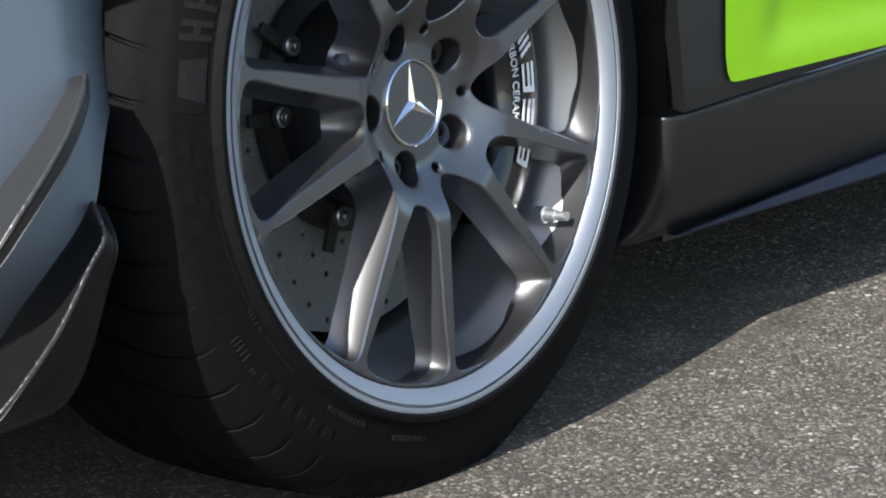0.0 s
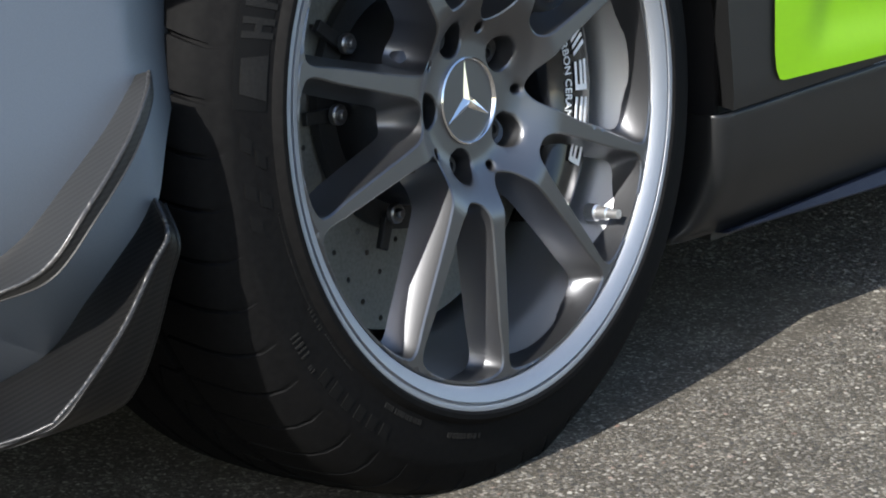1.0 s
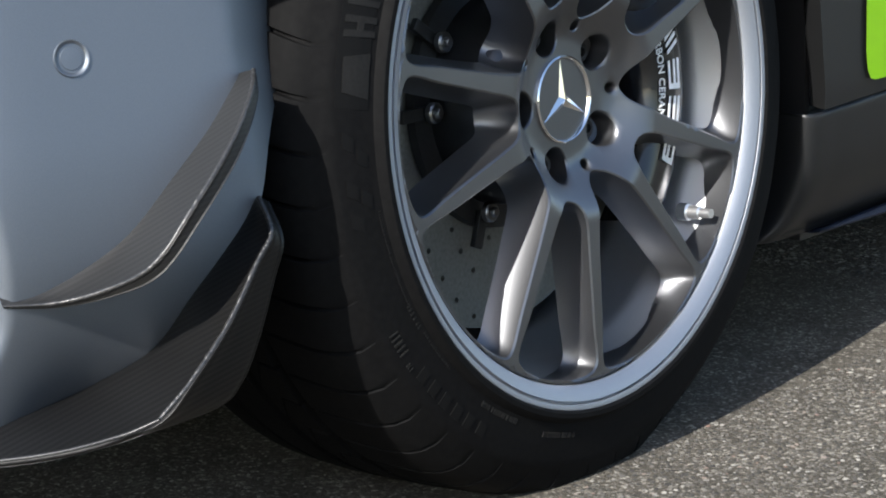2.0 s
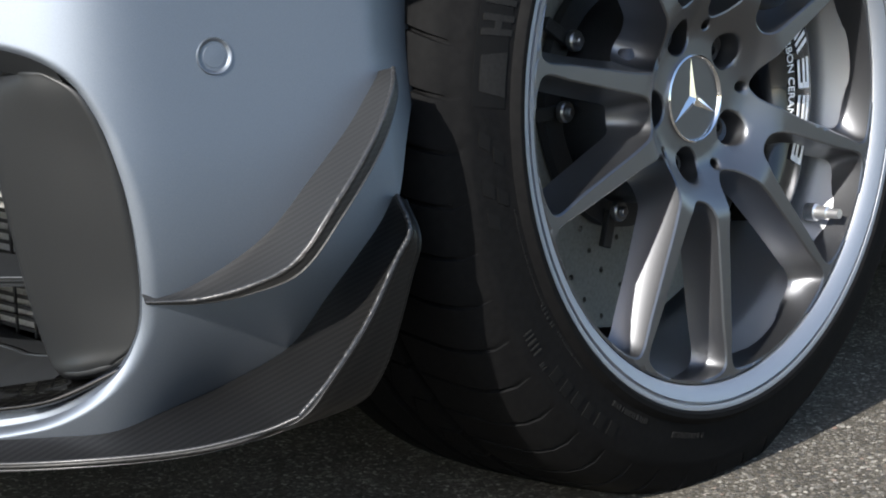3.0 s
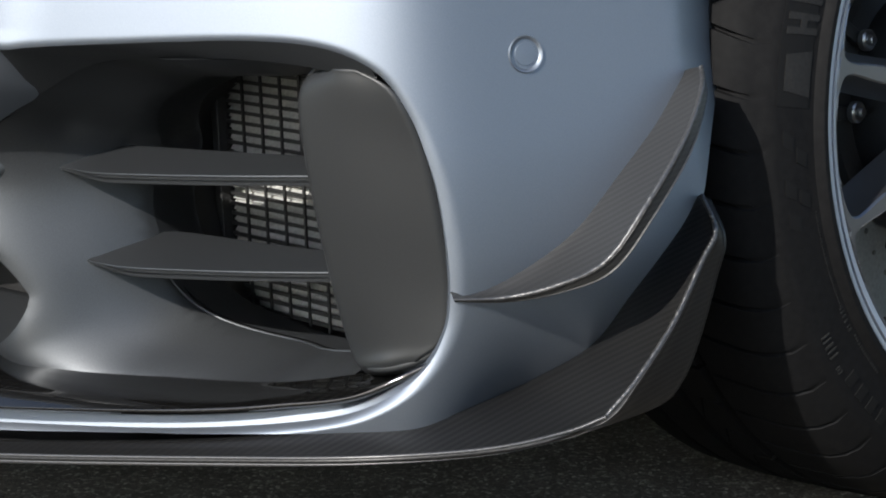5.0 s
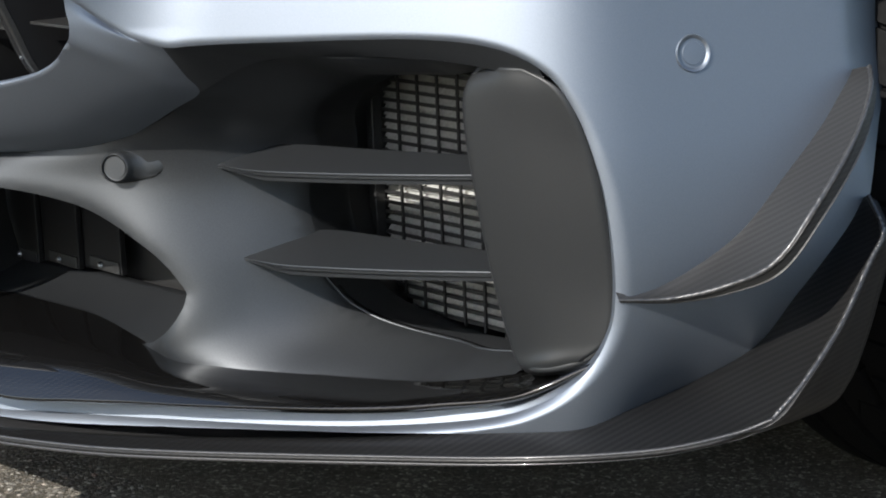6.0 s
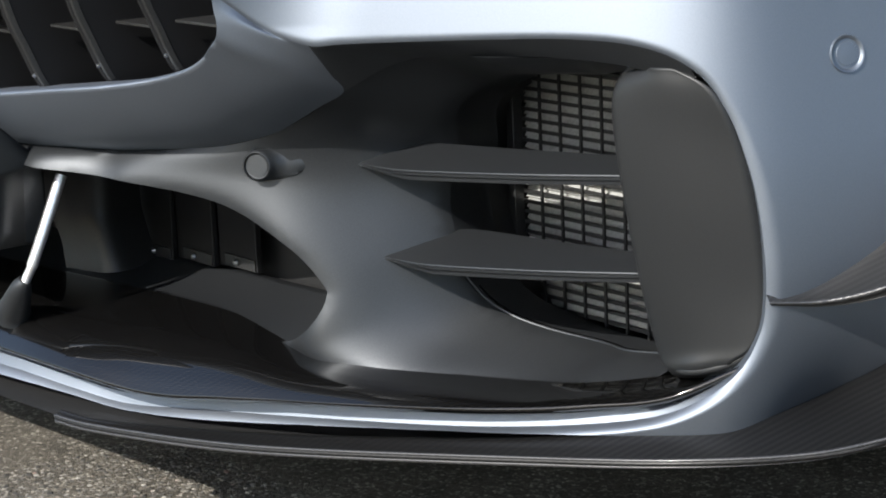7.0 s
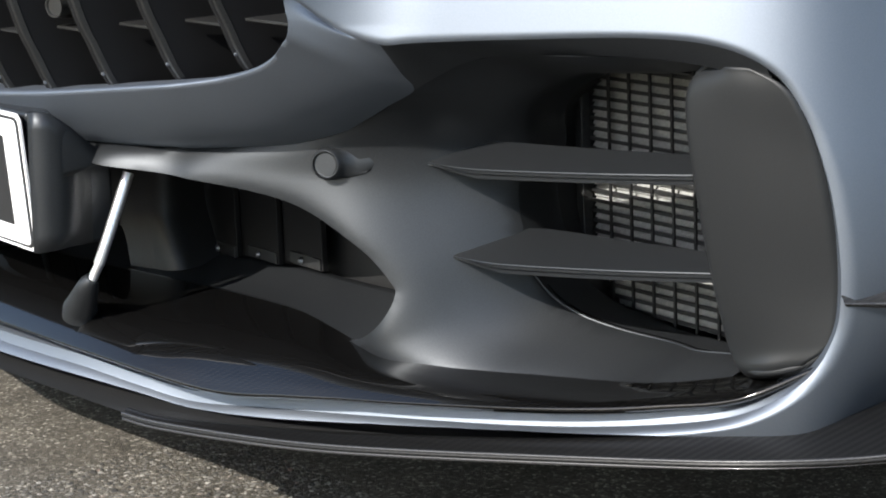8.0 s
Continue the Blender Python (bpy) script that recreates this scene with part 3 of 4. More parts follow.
part("lettering", bm, WHITE, brake, smooth=0)

# ---- bumper skin: a plan curve swept in height ----
PLAN = [(-0.06, -0.850), (0.05, -0.845), (0.19, -0.83), (0.32, -0.80), (0.50, -0.738), (0.665, -0.665), (0.762, -0.6175), (0.8165, -0.5815), (0.8385, -0.5475), (0.8495, -0.5165), (0.863, -0.474), (0.880, -0.423), (0.8965, -0.373), (0.906, -0.332), (0.911, -0.27)]
RUN = curve([(x, y, 0) for x, y in PLAN], 400)
for _ in range(430):
    RUN = [RUN[0], *[(a + 2 * m + c) / 4 for a, m, c in zip(RUN, RUN[1:], RUN[2:])], RUN[-1]]
ARC = [0.0]
for p, q in zip(RUN, RUN[1:]):
    ARC.append(ARC[-1] + (q - p).length)


def lean_at(z):
    """How far the skin leans in at a height: upright low down, laid back towards the bonnet."""
    return 0.95 * (min(z, 0.355) - 0.28) ** 2 - 0.0035 + 0.1425 * max(0, z - 0.355)


def skin(u, z, inset=0.0):
    """The point of the bumper skin at the run u and the height z, set in by inset."""
    i = min(max(int(np.searchsorted(ARC, u)), 1), len(RUN) - 1)
    f = (u - ARC[i - 1]) / (ARC[i] - ARC[i - 1])
    p = RUN[i - 1].lerp(RUN[i], f)
    d = (RUN[min(i + 4, len(RUN) - 1)] - RUN[max(i - 5, 0)]).normalized()
    inward = Vector((-d.y, d.x, 0))
    flange = 0.48 * max(0, u - 1.150 - 0.12 * max(0, 0.40 - z))
    nose = 0.040 * (max(0, 0.68 - u) / 0.105) ** 2.6 * min(1, max(0, (z - 0.30) / 0.05)) * (1 + 8 * min(0.1, max(0, z - 0.43)))
    turn = min(1, max(0, (u - 0.935) / 0.11))
    under = 1.85 * max(0, 0.28 - z) ** 2 * turn * turn * (3 - 2 * turn)
    return p + inward * (inset + lean_at(z) + under + flange - nose) + Vector((0, 0, z))


EDGE = [(0.575, 0.456), (0.600, 0.4285), (0.630, 0.416), (0.655, 0.417), (0.711, 0.420), (0.819, 0.424), (0.880, 0.420), (0.920, 0.404), (0.943, 0.376), (0.957, 0.338), (0.964, 0.300), (0.967, 0.253), (0.962, 0.223), (0.944, 0.196), (0.908, 0.173), (0.856, 0.158), (0.747, 0.1425),
        (0.602, 0.1315), (0.493, 0.1235), (0.409, 0.1165), (0.345, 0.1215), (0.273, 0.1275), (0.187, 0.1285), (0.0, 0.1295)]
RIM = [(0.575, 0.62), (0.602, 0.62), (0.630, 0.62), (0.66, 0.62), (0.78, 0.62), (0.95, 0.62), (1.08, 0.62), (1.300, 0.62), (1.282, 0.50), (1.240, 0.42), (1.186, 0.35), (1.162, 0.299), (1.128, 0.232), (1.075, 0.176), (0.955, 0.1540), (0.868, 0.1515), (0.752, 0.1405),
       (0.605, 0.1275), (0.495, 0.1175), (0.41, 0.1125), (0.345, 0.1175), (0.272, 0.1215), (0.186, 0.122), (0.0, 0.122)]
EDGE_UZ = flat_curve(EDGE, 12 * (len(EDGE) - 1) + 1)
RIM_UZ = flat_curve(RIM, 12 * (len(RIM) - 1) + 1)
OVERHANG = curve([(0.530, -0.668, 0.377), (0.585, -0.652, 0.402), (0.660, -0.632, 0.409), (0.725, -0.603, 0.408), (0.770, -0.580, 0.400), (0.798, -0.563, 0.384)], 60)
CREASE = 24


def border(z, s):
    """How far the skin is set in at the distance s from its border: tight at the brow, a sloped bar low down."""
    deep = 0.0022 + 0.0018 * min(1, max(0, (0.41 - z) / 0.12))
    bar = min(1, max(0, (0.195 - z) / 0.035))
    t = max(0, 1 - s / 0.0095)
    return (1 - bar) * deep * (1 - min(1, s / (2.8 * deep))) ** 2 + bar * (0.0022 * t + 0.0078 * t * t)


rows = []
for (u, z), (w, c) in zip(EDGE_UZ, RIM_UZ):
    length = math.hypot(w - u, c - z)
    rows.append([])
    for i in range(73):
        f = (i / 72) ** 1.6
        rows[-1].append(skin(u + (w - u) * f, z + (c - z) * f, border(z, f * length)))
bm = sheet(rows)
BROW = [r[0] for r in rows[:CREASE + 1]]
inner = []
for k, (u, z) in enumerate(EDGE_UZ[CREASE:]):
    rise = 0.012 * min(1, max(0, (0.20 - z) / 0.04))
    e = rows[CREASE + k][0]
    d = border(z, 0)
    row = [e, skin(u, z + rise * 0.1, d + 0.001), skin(u, z + rise * 0.7, d + 0.005), skin(u, z + rise, d + 0.012), skin(u, z + rise * 1.1, 0.036)]
    if k < len(OVERHANG):
        q = OVERHANG[k]
        row = [e, e.lerp(q, 0.04), e.lerp(q, 0.3), e.lerp(q, 0.6), q]
    inner.append(row)
last = len(OVERHANG) - 1
for k in range(8):
    for j in range(1, 5):
        inner[last + 1 + k][j] = inner[last + 1 + k][j].lerp(inner[last][j], (1 - (k + 1) / 9) ** 2 * 0.6)
part("brow_underside", sheet(inner[:last + 10]), INNER, car, mirror=True)
part("bumper_return", sheet(inner[last + 9:]), PAINT, car, mirror=True)

# face under the grille, down to the seam with the inner panel
GRILLE = [skin(0.575, 0.4445, 0.0015), skin(0.575, 0.4345, 0.0015).lerp(Vector((0.5115, -0.7605, 0.4345)), 0.6), (0.508, -0.7605, 0.4235), (0.5011, -0.761, 0.4174), (0.4877, -0.762, 0.4064), (0.4691, -0.766, 0.3972), (0.437, -0.772, 0.389), (0.400, -0.784, 0.3828), (0.345, -0.799, 0.3765), (0.1617, -0.828, 0.359), (-0.06, -0.845, 0.352)]
SEAM = [BROW[-1].lerp(OVERHANG[0], 0.2), BROW[-1].lerp(OVERHANG[0], 0.4), BROW[-1].lerp(OVERHANG[0], 0.65), OVERHANG[0], (0.505, -0.674, 0.3635), (0.480, -0.681, 0.350), (0.455, -0.688, 0.339), (0.400, -0.708, 0.326), (0.313, -0.742, 0.319), (0.19, -0.78, 0.317), (-0.06, -0.80, 0.316)]
under = [BROW]
for k, (g, s) in enumerate(zip(GRILLE, SEAM)):
    g, s = Vector(g), Vector(s)
    out = Vector((0.35, -0.62, -0.70)) * min(1, k / 5 + 0.1)
    under.append(curve([g, g.lerp(s, 0.25) + out * 0.0055, g.lerp(s, 0.5) + out * 0.0080, g.lerp(s, 0.75) + out * 0.0065, s], CREASE + 1))
columns = [curve(col, 110) for col in zip(*under)]
sheet([list(r) for r in zip(*columns)], bm=bm)
rim = [(skin(0.575, 0.62 - 0.009 * k), 0.0) for k in range(18)] + [(p, min(1, i / 44)) for i, p in enumerate(columns[0])]
rows = []
for p, f in rim:
    inn = Vector((-(1 - f), 0, 0.35 + 0.65 * f)).normalized()
    rows.append([p, p + inn * 0.0012 + Vector((0, 0.0006, 0)), p + inn * 0.0024 + Vector((0, 0.0022, 0)), p + inn * 0.003 + Vector((0, 0.005, 0)), p + inn * 0.003 + Vector((0, 0.035, 0))])
sheet(rows, bm=bm)
bmesh.ops.remove_doubles(bm, verts=bm.verts, dist=0.0003)
bmesh.ops.recalc_face_normals(bm, faces=bm.faces)
part("bumper_skin", bm, PAINT, car, "satin silver-grey bumper skin", smooth=82, mirror=True)

# ---- inner bumper panel: one moulded sheet with an arm, a throat and a duct ----
DEPTH = smoothly([(0.20, 0.318, -0.795), (0.20, 0.307, -0.808), (0.234, 0.317, -0.780), (0.252, 0.305, -0.7896), (0.313, 0.319, -0.742), (0.330, 0.2975, -0.7505), (0.400, 0.326, -0.709), (0.389, 0.289, -0.720), (0.427, 0.2765, -0.700), (0.434, 0.330, -0.692), (0.447, 0.314, -0.682), (0.46, 0.250, -0.685),
                  (0.492, 0.316, -0.632), (0.511, 0.242, -0.626), (0.488, 0.205, -0.669), (0.480, 0.185, -0.675), (0.455, 0.166, -0.673), (0.431, 0.168, -0.675), (0.519, 0.323, -0.572), (0.528, 0.290, -0.568), (0.537, 0.258, -0.569), (0.566, 0.198, -0.557), (0.607, 0.1865, -0.5415), (0.662, 0.1835, -0.532), (0.715, 0.187, -0.531), (0.492, 0.164, -0.672), (0.568, 0.157, -0.624), (0.682, 0.165, -0.584), (0.737, 0.176, -0.561),
                  (0.528, 0.377, -0.668), (0.56, 0.395, -0.655), (0.665, 0.408, -0.635), (0.729, 0.407, -0.600), (0.580, 0.376, -0.575), (0.700, 0.392, -0.570), (0.745, 0.191, -0.531)])
TOP = flat_curve([(0.205, 0.318), (0.313, 0.320), (0.400, 0.327), (0.455, 0.340), (0.521, 0.375), (0.56, 0.396), (0.61, 0.406), (0.665, 0.409), (0.729, 0.407)], 40)
DUCT = flat_curve([(0.705, 0.393), (0.640, 0.391), (0.580, 0.376), (0.545, 0.352), (0.524, 0.325), (0.524, 0.290), (0.533, 0.255), (0.545, 0.222), (0.566, 0.198), (0.607, 0.1865), (0.662, 0.1835), (0.715, 0.187), (0.747, 0.192)], 44)
FOOT = flat_curve([(0.737, 0.176), (0.682, 0.165), (0.600, 0.157), (0.530, 0.158), (0.490, 0.1635), (0.458, 0.1645), (0.432, 0.1670)], 30)
THROAT = flat_curve([(0.431, 0.1690), (0.450, 0.1745), (0.469, 0.1835), (0.480, 0.1925), (0.4865, 0.203), (0.489, 0.213), (0.4865, 0.2235), (0.465, 0.251), (0.427, 0.2765), (0.389, 0.289), (0.330, 0.2975), (0.252, 0.305), (0.205, 0.3085)], 90)


def panel(x, z, d):
    return (x, DEPTH(x, z) - 0.0024 * (d / 0.012) * math.exp(1 - d / 0.012), z)


part("inner_panel", field(TOP + DUCT + FOOT + THROAT, [], 0.005, panel, lambda x, z, d: (x, DEPTH(x, z) + 0.004 + 0.041 * min(1, max(0, (z - 0.215) / 0.03)), z)), INNER, car, "dark grey satin bumper panel with two intake vanes", smooth=60, mirror=True)

# rolled borders of the panel
part("panel_rim", tube([(x, DEPTH(x, z) + 0.0006, z) for x, z in DUCT[22:]], [0.0011] * len(DUCT[22:]), 8), INNER, car, mirror=True)
part("panel_rim", tube([(x, DEPTH(x, z) + 0.0008, z) for x, z in FOOT], [0.0012] * len(FOOT), 8), INNER, car, mirror=True)

# duct behind the panel, closed at the back by a grille of bars
duct = [(p[0], p[1]) for p in DUCT[4:]] + [(0.79, 0.22), (0.80, 0.30), (0.78, 0.37), (0.74, 0.40)]
duct += duct[:1]


def duct_row(y, grow, drop=0.0):
    return [(0.64 + (x - 0.64) * grow, y, 0.29 + (z - 0.29) * grow - (drop if z < 0.25 else 0)) for x, z in duct]


mouth = [(x, (DEPTH(x, z) + 0.006) if i < len(DUCT) - 4 else -0.552, z) for i, (x, z) in enumerate(duct)]
collar = [(0.64 + (x - 0.64) * 1.0, min(y + 0.036, -0.504), 0.29 + (z - 0.29) * 1.0) for x, y, z in mouth]
part("duct_collar", sheet([mouth, [tuple(Vector(p).lerp(Vector(q), 0.5)) for p, q in zip(mouth, collar)], collar]), INNER, car, mirror=True)
part("duct", sheet([collar, [(0.64 + (x - 0.64) * 1.08, y + 0.002, 0.29 + (z - 0.29) * 1.03) for x, y, z in collar], duct_row(-0.499, 1.15, -0.002), duct_row(-0.46, 1.15, -0.002)]), BLACK, car, mirror=True)
part("duct_back", box(0.45, 0.82, -0.462, -0.458, 0.15, 0.43), BLACK, car, mirror=True)
screen = new("duct_screen")
screen.parent = car
tagged(screen, "black bar screen before a bright radiator")
for k in range(25):
    z = 0.187 + 0.0082 * k
    part("bar", box(0.5255, 0.775, -0.4976, -0.4962, z - 0.0014, z + 0.0014), BLACK, screen)
for x in (0.5495, 0.5735, 0.5975, 0.6215, 0.6455, 0.6695, 0.6935):
    part("upright", box(x - 0.0011, x + 0.0011, -0.4998, -0.4980, 0.182, 0.385), BLACK, screen)
part("frame_post", box(0.514, 0.5225, -0.504, -0.494, 0.182, 0.36), BLACK, screen, bevel=0.001)
fins = bmesh.new()
for k in range(44):
    z = 0.184 + 0.0044 * k
    v = [fins.verts.new(p) for p in ((0.524, -0.494, z), (0.775, -0.494, z), (0.775, -0.4905, z + 0.0040), (0.524, -0.4905, z + 0.0040))]
    fins.faces.new(v)
tagged(part("radiator", fins, FINS, screen, "bright finned radiator", smooth=0), kind="stuff")


def vane(tip, root, front, back_right, name="intake_vane"):
    """A pointed wing from the panel to the blade with a grooved front edge."""
    tip, root, front, back_right = map(Vector, (tip, root, front, back_right))
    mid = tip.lerp(front, 0.35) + Vector((0.004, -0.010, -0.0015))
    lead = curve([tip, tip.lerp(mid, 0.5) + Vector((0, -0.003, -0.001)), mid, mid.lerp(front, 0.5) + Vector((0.0, -0.004, 0)), front], 26)
    trail = curve([tip + Vector((0.001, 0.003, 0.001)), tip.lerp(root, 0.5) + Vector((0, 0.0, 0.001)), root, root.lerp(back_right, 0.5), back_right], 26)
    rows = []
    for i, (p, q) in enumerate(zip(lead, trail)):
        f = min(1, i / 8)
        d = Vector((0, 0, -1))
        t = 0.0028 * f
        rows.append([q, p.lerp(q, 0.5) + Vector((0, 0, 0.0008)), p.lerp(q, 0.06), p, p + d * t + Vector((0, 0.0004, 0)), p + d * (t + 0.0003) + Vector((0, 0.0036 * f, 0)), p + d * (t + 0.0012) + Vector((0, 0.0036 * f, 0)),
                     p + d * (t + 0.0015) + Vector((0, 0, 0)), p + d * (t * 1.9 + 0.0014) + Vector((0, 0.0006, 0)), p.lerp(q, 0.12) + d * (t * 2 + 0.0016), q + d * 0.004])
    wing = part(name, sheet(rows), INNER, car, smooth=28)
    part("edge", tube(lead, [0.0003 + 0.0008 * min(1, i / 6) for i in range(26)], 8), INNER, wing)
    other = part(name, sheet([[(2 * MIDDLE - p[0], p[1], p[2]) for p in r[::-1]] for r in rows]), INNER, car, smooth=28)
    part("edge", tube([(2 * MIDDLE - p[0], p[1], p[2]) for p in lead], [0.0003 + 0.0008 * min(1, i / 6) for i in range(26)], 8), INNER, other)


vane((0.490, -0.632, 0.3135), (0.499, -0.590, 0.3255), (0.740, -0.572, 0.326), (0.730, -0.548, 0.3345))
vane((0.509, -0.626, 0.2425), (0.537, -0.566, 0.2585), (0.752, -0.566, 0.258), (0.742, -0.545, 0.2655))

# blade in the intake
BLADE_L = [(0.752, -0.572, 0.4045), (0.7385, -0.583, 0.392), (0.7365, -0.585, 0.365), (0.741, -0.580, 0.310), (0.746, -0.571, 0.250), (0.751, -0.562, 0.205), (0.757, -0.560, 0.192)]
BLADE_R = [(0.785, -0.577, 0.405), (0.811, -0.565, 0.389), (0.824, -0.553, 0.350), (0.830, -0.546, 0.305), (0.832, -0.540, 0.255), (0.827, -0.543, 0.220), (0.808, -0.552, 0.203)]
blade = [[(g[0] + 0.012, g[1] + 0.05, g[2]), (g[0] + 0.002, g[1] + 0.014, g[2]), (g[0] + 0.0005, g[1] + 0.003, g[2]), (g[0] + 0.004, g[1] - 0.002, g[2]), tuple((a + b) / 2 - (0.007 if i == 1 else 0) for i, (a, b) in enumerate(zip(g, e))), e] for g, e in zip(BLADE_L, BLADE_R)]
blade.append([(p[0] + 0.002, p[1] + 0.010, p[2] - 0.006) for p in blade[-1]])
blade.append([(p[0] + 0.002, p[1] + 0.030, p[2] - 0.004) for p in blade[-1]])
rolled = curve([BLADE_L[-1], (0.775, -0.564, 0.1925), (0.795, -0.558, 0.197), (0.812, -0.550, 0.2045), (0.824, -0.545, 0.216)], 24)
part("blade_lip", tube(rolled, [0.0018 + 0.0014 * math.sin(math.pi * k / 23) for k in range(24)], 12), BLADE, car, mirror=True)
crest = curve([(0.7375, -0.584, 0.388), (0.741, -0.5825, 0.397), (0.750, -0.580, 0.4035), (0.765, -0.5785, 0.4052), (0.785, -0.577, 0.4045), (0.799, -0.572, 0.399)], 24)
part("blade_lip", tube(crest, [0.0012 + 0.0016 * math.sin(math.pi * k / 23) for k in range(24)], 12), BLADE, car, mirror=True)
part("intake_blade", loft(blade, 34, 70), BLADE, car, "dark grey curved intake blade", smooth=60, thick=0.003, mirror=True)

# floor of the middle opening and the wall behind it
RAMP_OUT = [(0.484, -0.668, 0.166), (0.472, -0.667, 0.164), (0.455, -0.669, 0.167), (0.428, -0.674, 0.169), (0.391, -0.676, 0.173), (0.329, -0.680, 0.176), (0.260, -0.683, 0.177), (0.161, -0.700, 0.177), (0.101, -0.708, 0.177), (-0.06, -0.73, 0.177)]
RAMP_IN = [(0.491, -0.662, 0.214), (0.486, -0.645, 0.208), (0.458, -0.622, 0.198), (0.43, -0.609, 0.195), (0.39, -0.603, 0.192), (0.33, -0.600, 0.189), (0.265, -0.603, 0.189), (0.205, -0.608, 0.187), (0.10, -0.618, 0.185), (-0.06, -0.620, 0.182)]
part("opening_floor", loft([[q, tuple((a + b) / 2 - (0.003 if i == 2 else 0) for i, (a, b) in enumerate(zip(q, r))), r] for q, r in zip(RAMP_OUT, RAMP_IN)], 12, 50), INNER, car, thick=0.003, mirror=True)
cheek = [[(0.013, -0.690, 0.262), (0.060, -0.686, 0.230), (0.084, -0.685, 0.207), (0.093, -0.685, 0.174)], [(0.075, -0.682, 0.272), (0.100, -0.680, 0.240), (0.112, -0.678, 0.210), (0.124, -0.677, 0.176)], [(0.130, -0.667, 0.285), (0.130, -0.665, 0.237), (0.136, -0.665, 0.217), (0.156, -0.665, 0.180)], [(0.122, -0.62, 0.285), (0.122, -0.62, 0.237), (0.128, -0.62, 0.217), (0.146, -0.62, 0.180)]]
part("opening_cheek", loft(cheek, 14, 22), BLACK, car, "black cheek of the middle opening", mirror=True)
part("opening_back", box(-0.06, 0.50, -0.585, -0.580, 0.14, 0.365), BLACK, car, mirror=True)
# unseen black wall, added to keep the sky out of the splitter's reflections
part("sky_stop", box(2 * MIDDLE - 0.488, 0.488, -0.576, -0.570, 0.13, 0.62), BLACK, car)
for k in range(-2, 3):
    x0, y0, z0 = 0.110 + 0.063 * k, -0.618 + 0.005 * max(k, 0), 0.184 + 0.0035 * max(k, -1)
    flap = part("opening_flap", box(x0, x0 + 0.061, y0, y0 + 0.006, z0, 0.32), FLAP, car, "black louvre flap", bevel=0.001, mirror=True)
    if k >= 0:
        part("foot_tab", box(x0 + 0.012, x0 + 0.060, y0 - 0.002, y0, z0 + 0.001, z0 + 0.0115), BLACK, flap, bevel=0.0006)
    bm = revolve([(0.003, 0.0), (0.0025, 0.0018), (0.0005, 0.003), (0.0, 0.0032)], 10)
    bmesh.ops.rotate(bm, matrix=Matrix.Rotation(radians(-90), 3, "Z"), verts=bm.verts)
    bmesh.ops.translate(bm, vec=(x0 + 0.032, y0 - 0.003, z0 + 0.006), verts=bm.verts)
    part("rivet", bm, STEEL, flap, "small bright rivet")

# unseen roof sheet, added to close the opening against skylight
roof = [[(x, y + 0.004, z + 0.002), (x, (y - 0.59) / 2, z + 0.014), (x, -0.584, z + 0.022)] for x, y, z in ((0.42, -0.702, 0.330), (0.33, -0.736, 0.320), (0.19, -0.780, 0.317), (0.05, -0.795, 0.316), (-0.06, -0.80, 0.316))]
part("opening_roof", loft(roof, 8, 24), BLACK, car, mirror=True)

# splitter floor and lower carbon lip
FLOOR_IN = [(0.76, -0.53, 0.180), (0.737, -0.555, 0.1755), (0.682, -0.578, 0.1645), (0.600, -0.600, 0.1565), (0.530, -0.640, 0.158), (0.492, -0.650, 0.161), (0.449, -0.656, 0.163), (0.371, -0.660, 0.1715), (0.272, -0.668, 0.174), (0.10, -0.695, 0.174), (-0.06, -0.715, 0.174)]
FLOOR_OUT = [(0.822, -0.552, 0.201), (0.783, -0.587, 0.177), (0.732, -0.618, 0.167), (0.690, -0.640, 0.1605), (0.636, -0.666, 0.155), (0.551, -0.705, 0.149), (0.500, -0.725, 0.1455), (0.456, -0.744, 0.142), (0.376, -0.772, 0.136), (0.254, -0.805, 0.147), (-0.06, -0.828, 0.149)]
dish = []
for q, r in zip(FLOOR_IN, FLOOR_OUT):
    crown = 0.002 + 0.004 * min(1, max(0, (0.60 - r[0]) / 0.25))
    dish.append([q] + [(q[0] + (r[0] - q[0]) * f, q[1] + (r[1] - q[1]) * f, q[2] + (r[2] - q[2]) * g + crown * h) for f, g, h in ((0.22, 0.03, 0.1), (0.45, 0.12, 0.4), (0.64, 0.26, 0.8), (0.80, 0.48, 1.0), (0.92, 0.76, 0.7))] + [r])
part("splitter_floor", loft(dish, 40, 110), GLOSS, car, "glossy carbon fibre splitter", thick=0.004, mirror=True)
LIP_LINE = [(0.921, -0.486, 0.170), (0.902, -0.506, 0.160), (0.866, -0.545, 0.150), (0.80, -0.600, 0.143), (0.70, -0.650, 0.133), (0.549, -0.720, 0.119), (0.454, -0.758, 0.112), (0.346, -0.796, 0.109), (0.300, -0.808, 0.110)]
GAP_LINE = [(0.8435, -0.4715, 0.1780), (0.834, -0.4985, 0.1695), (0.822, -0.535, 0.1640), (0.776, -0.587, 0.157), (0.686, -0.640, 0.1405), (0.541, -0.704, 0.1235), (0.447, -0.742, 0.115), (0.346, -0.789, 0.1115), (0.300, -0.802, 0.113)]
line = curve(LIP_LINE, 90)
# two thin beads added along the lip to draw its glint lines
part("lip_glint", tube([p + Vector((0.0006, -0.001, -0.0002)) for p in line], [0.0013] * 90, 10), EDGING, car, "thin bead added along the lip for a glint line", mirror=True)
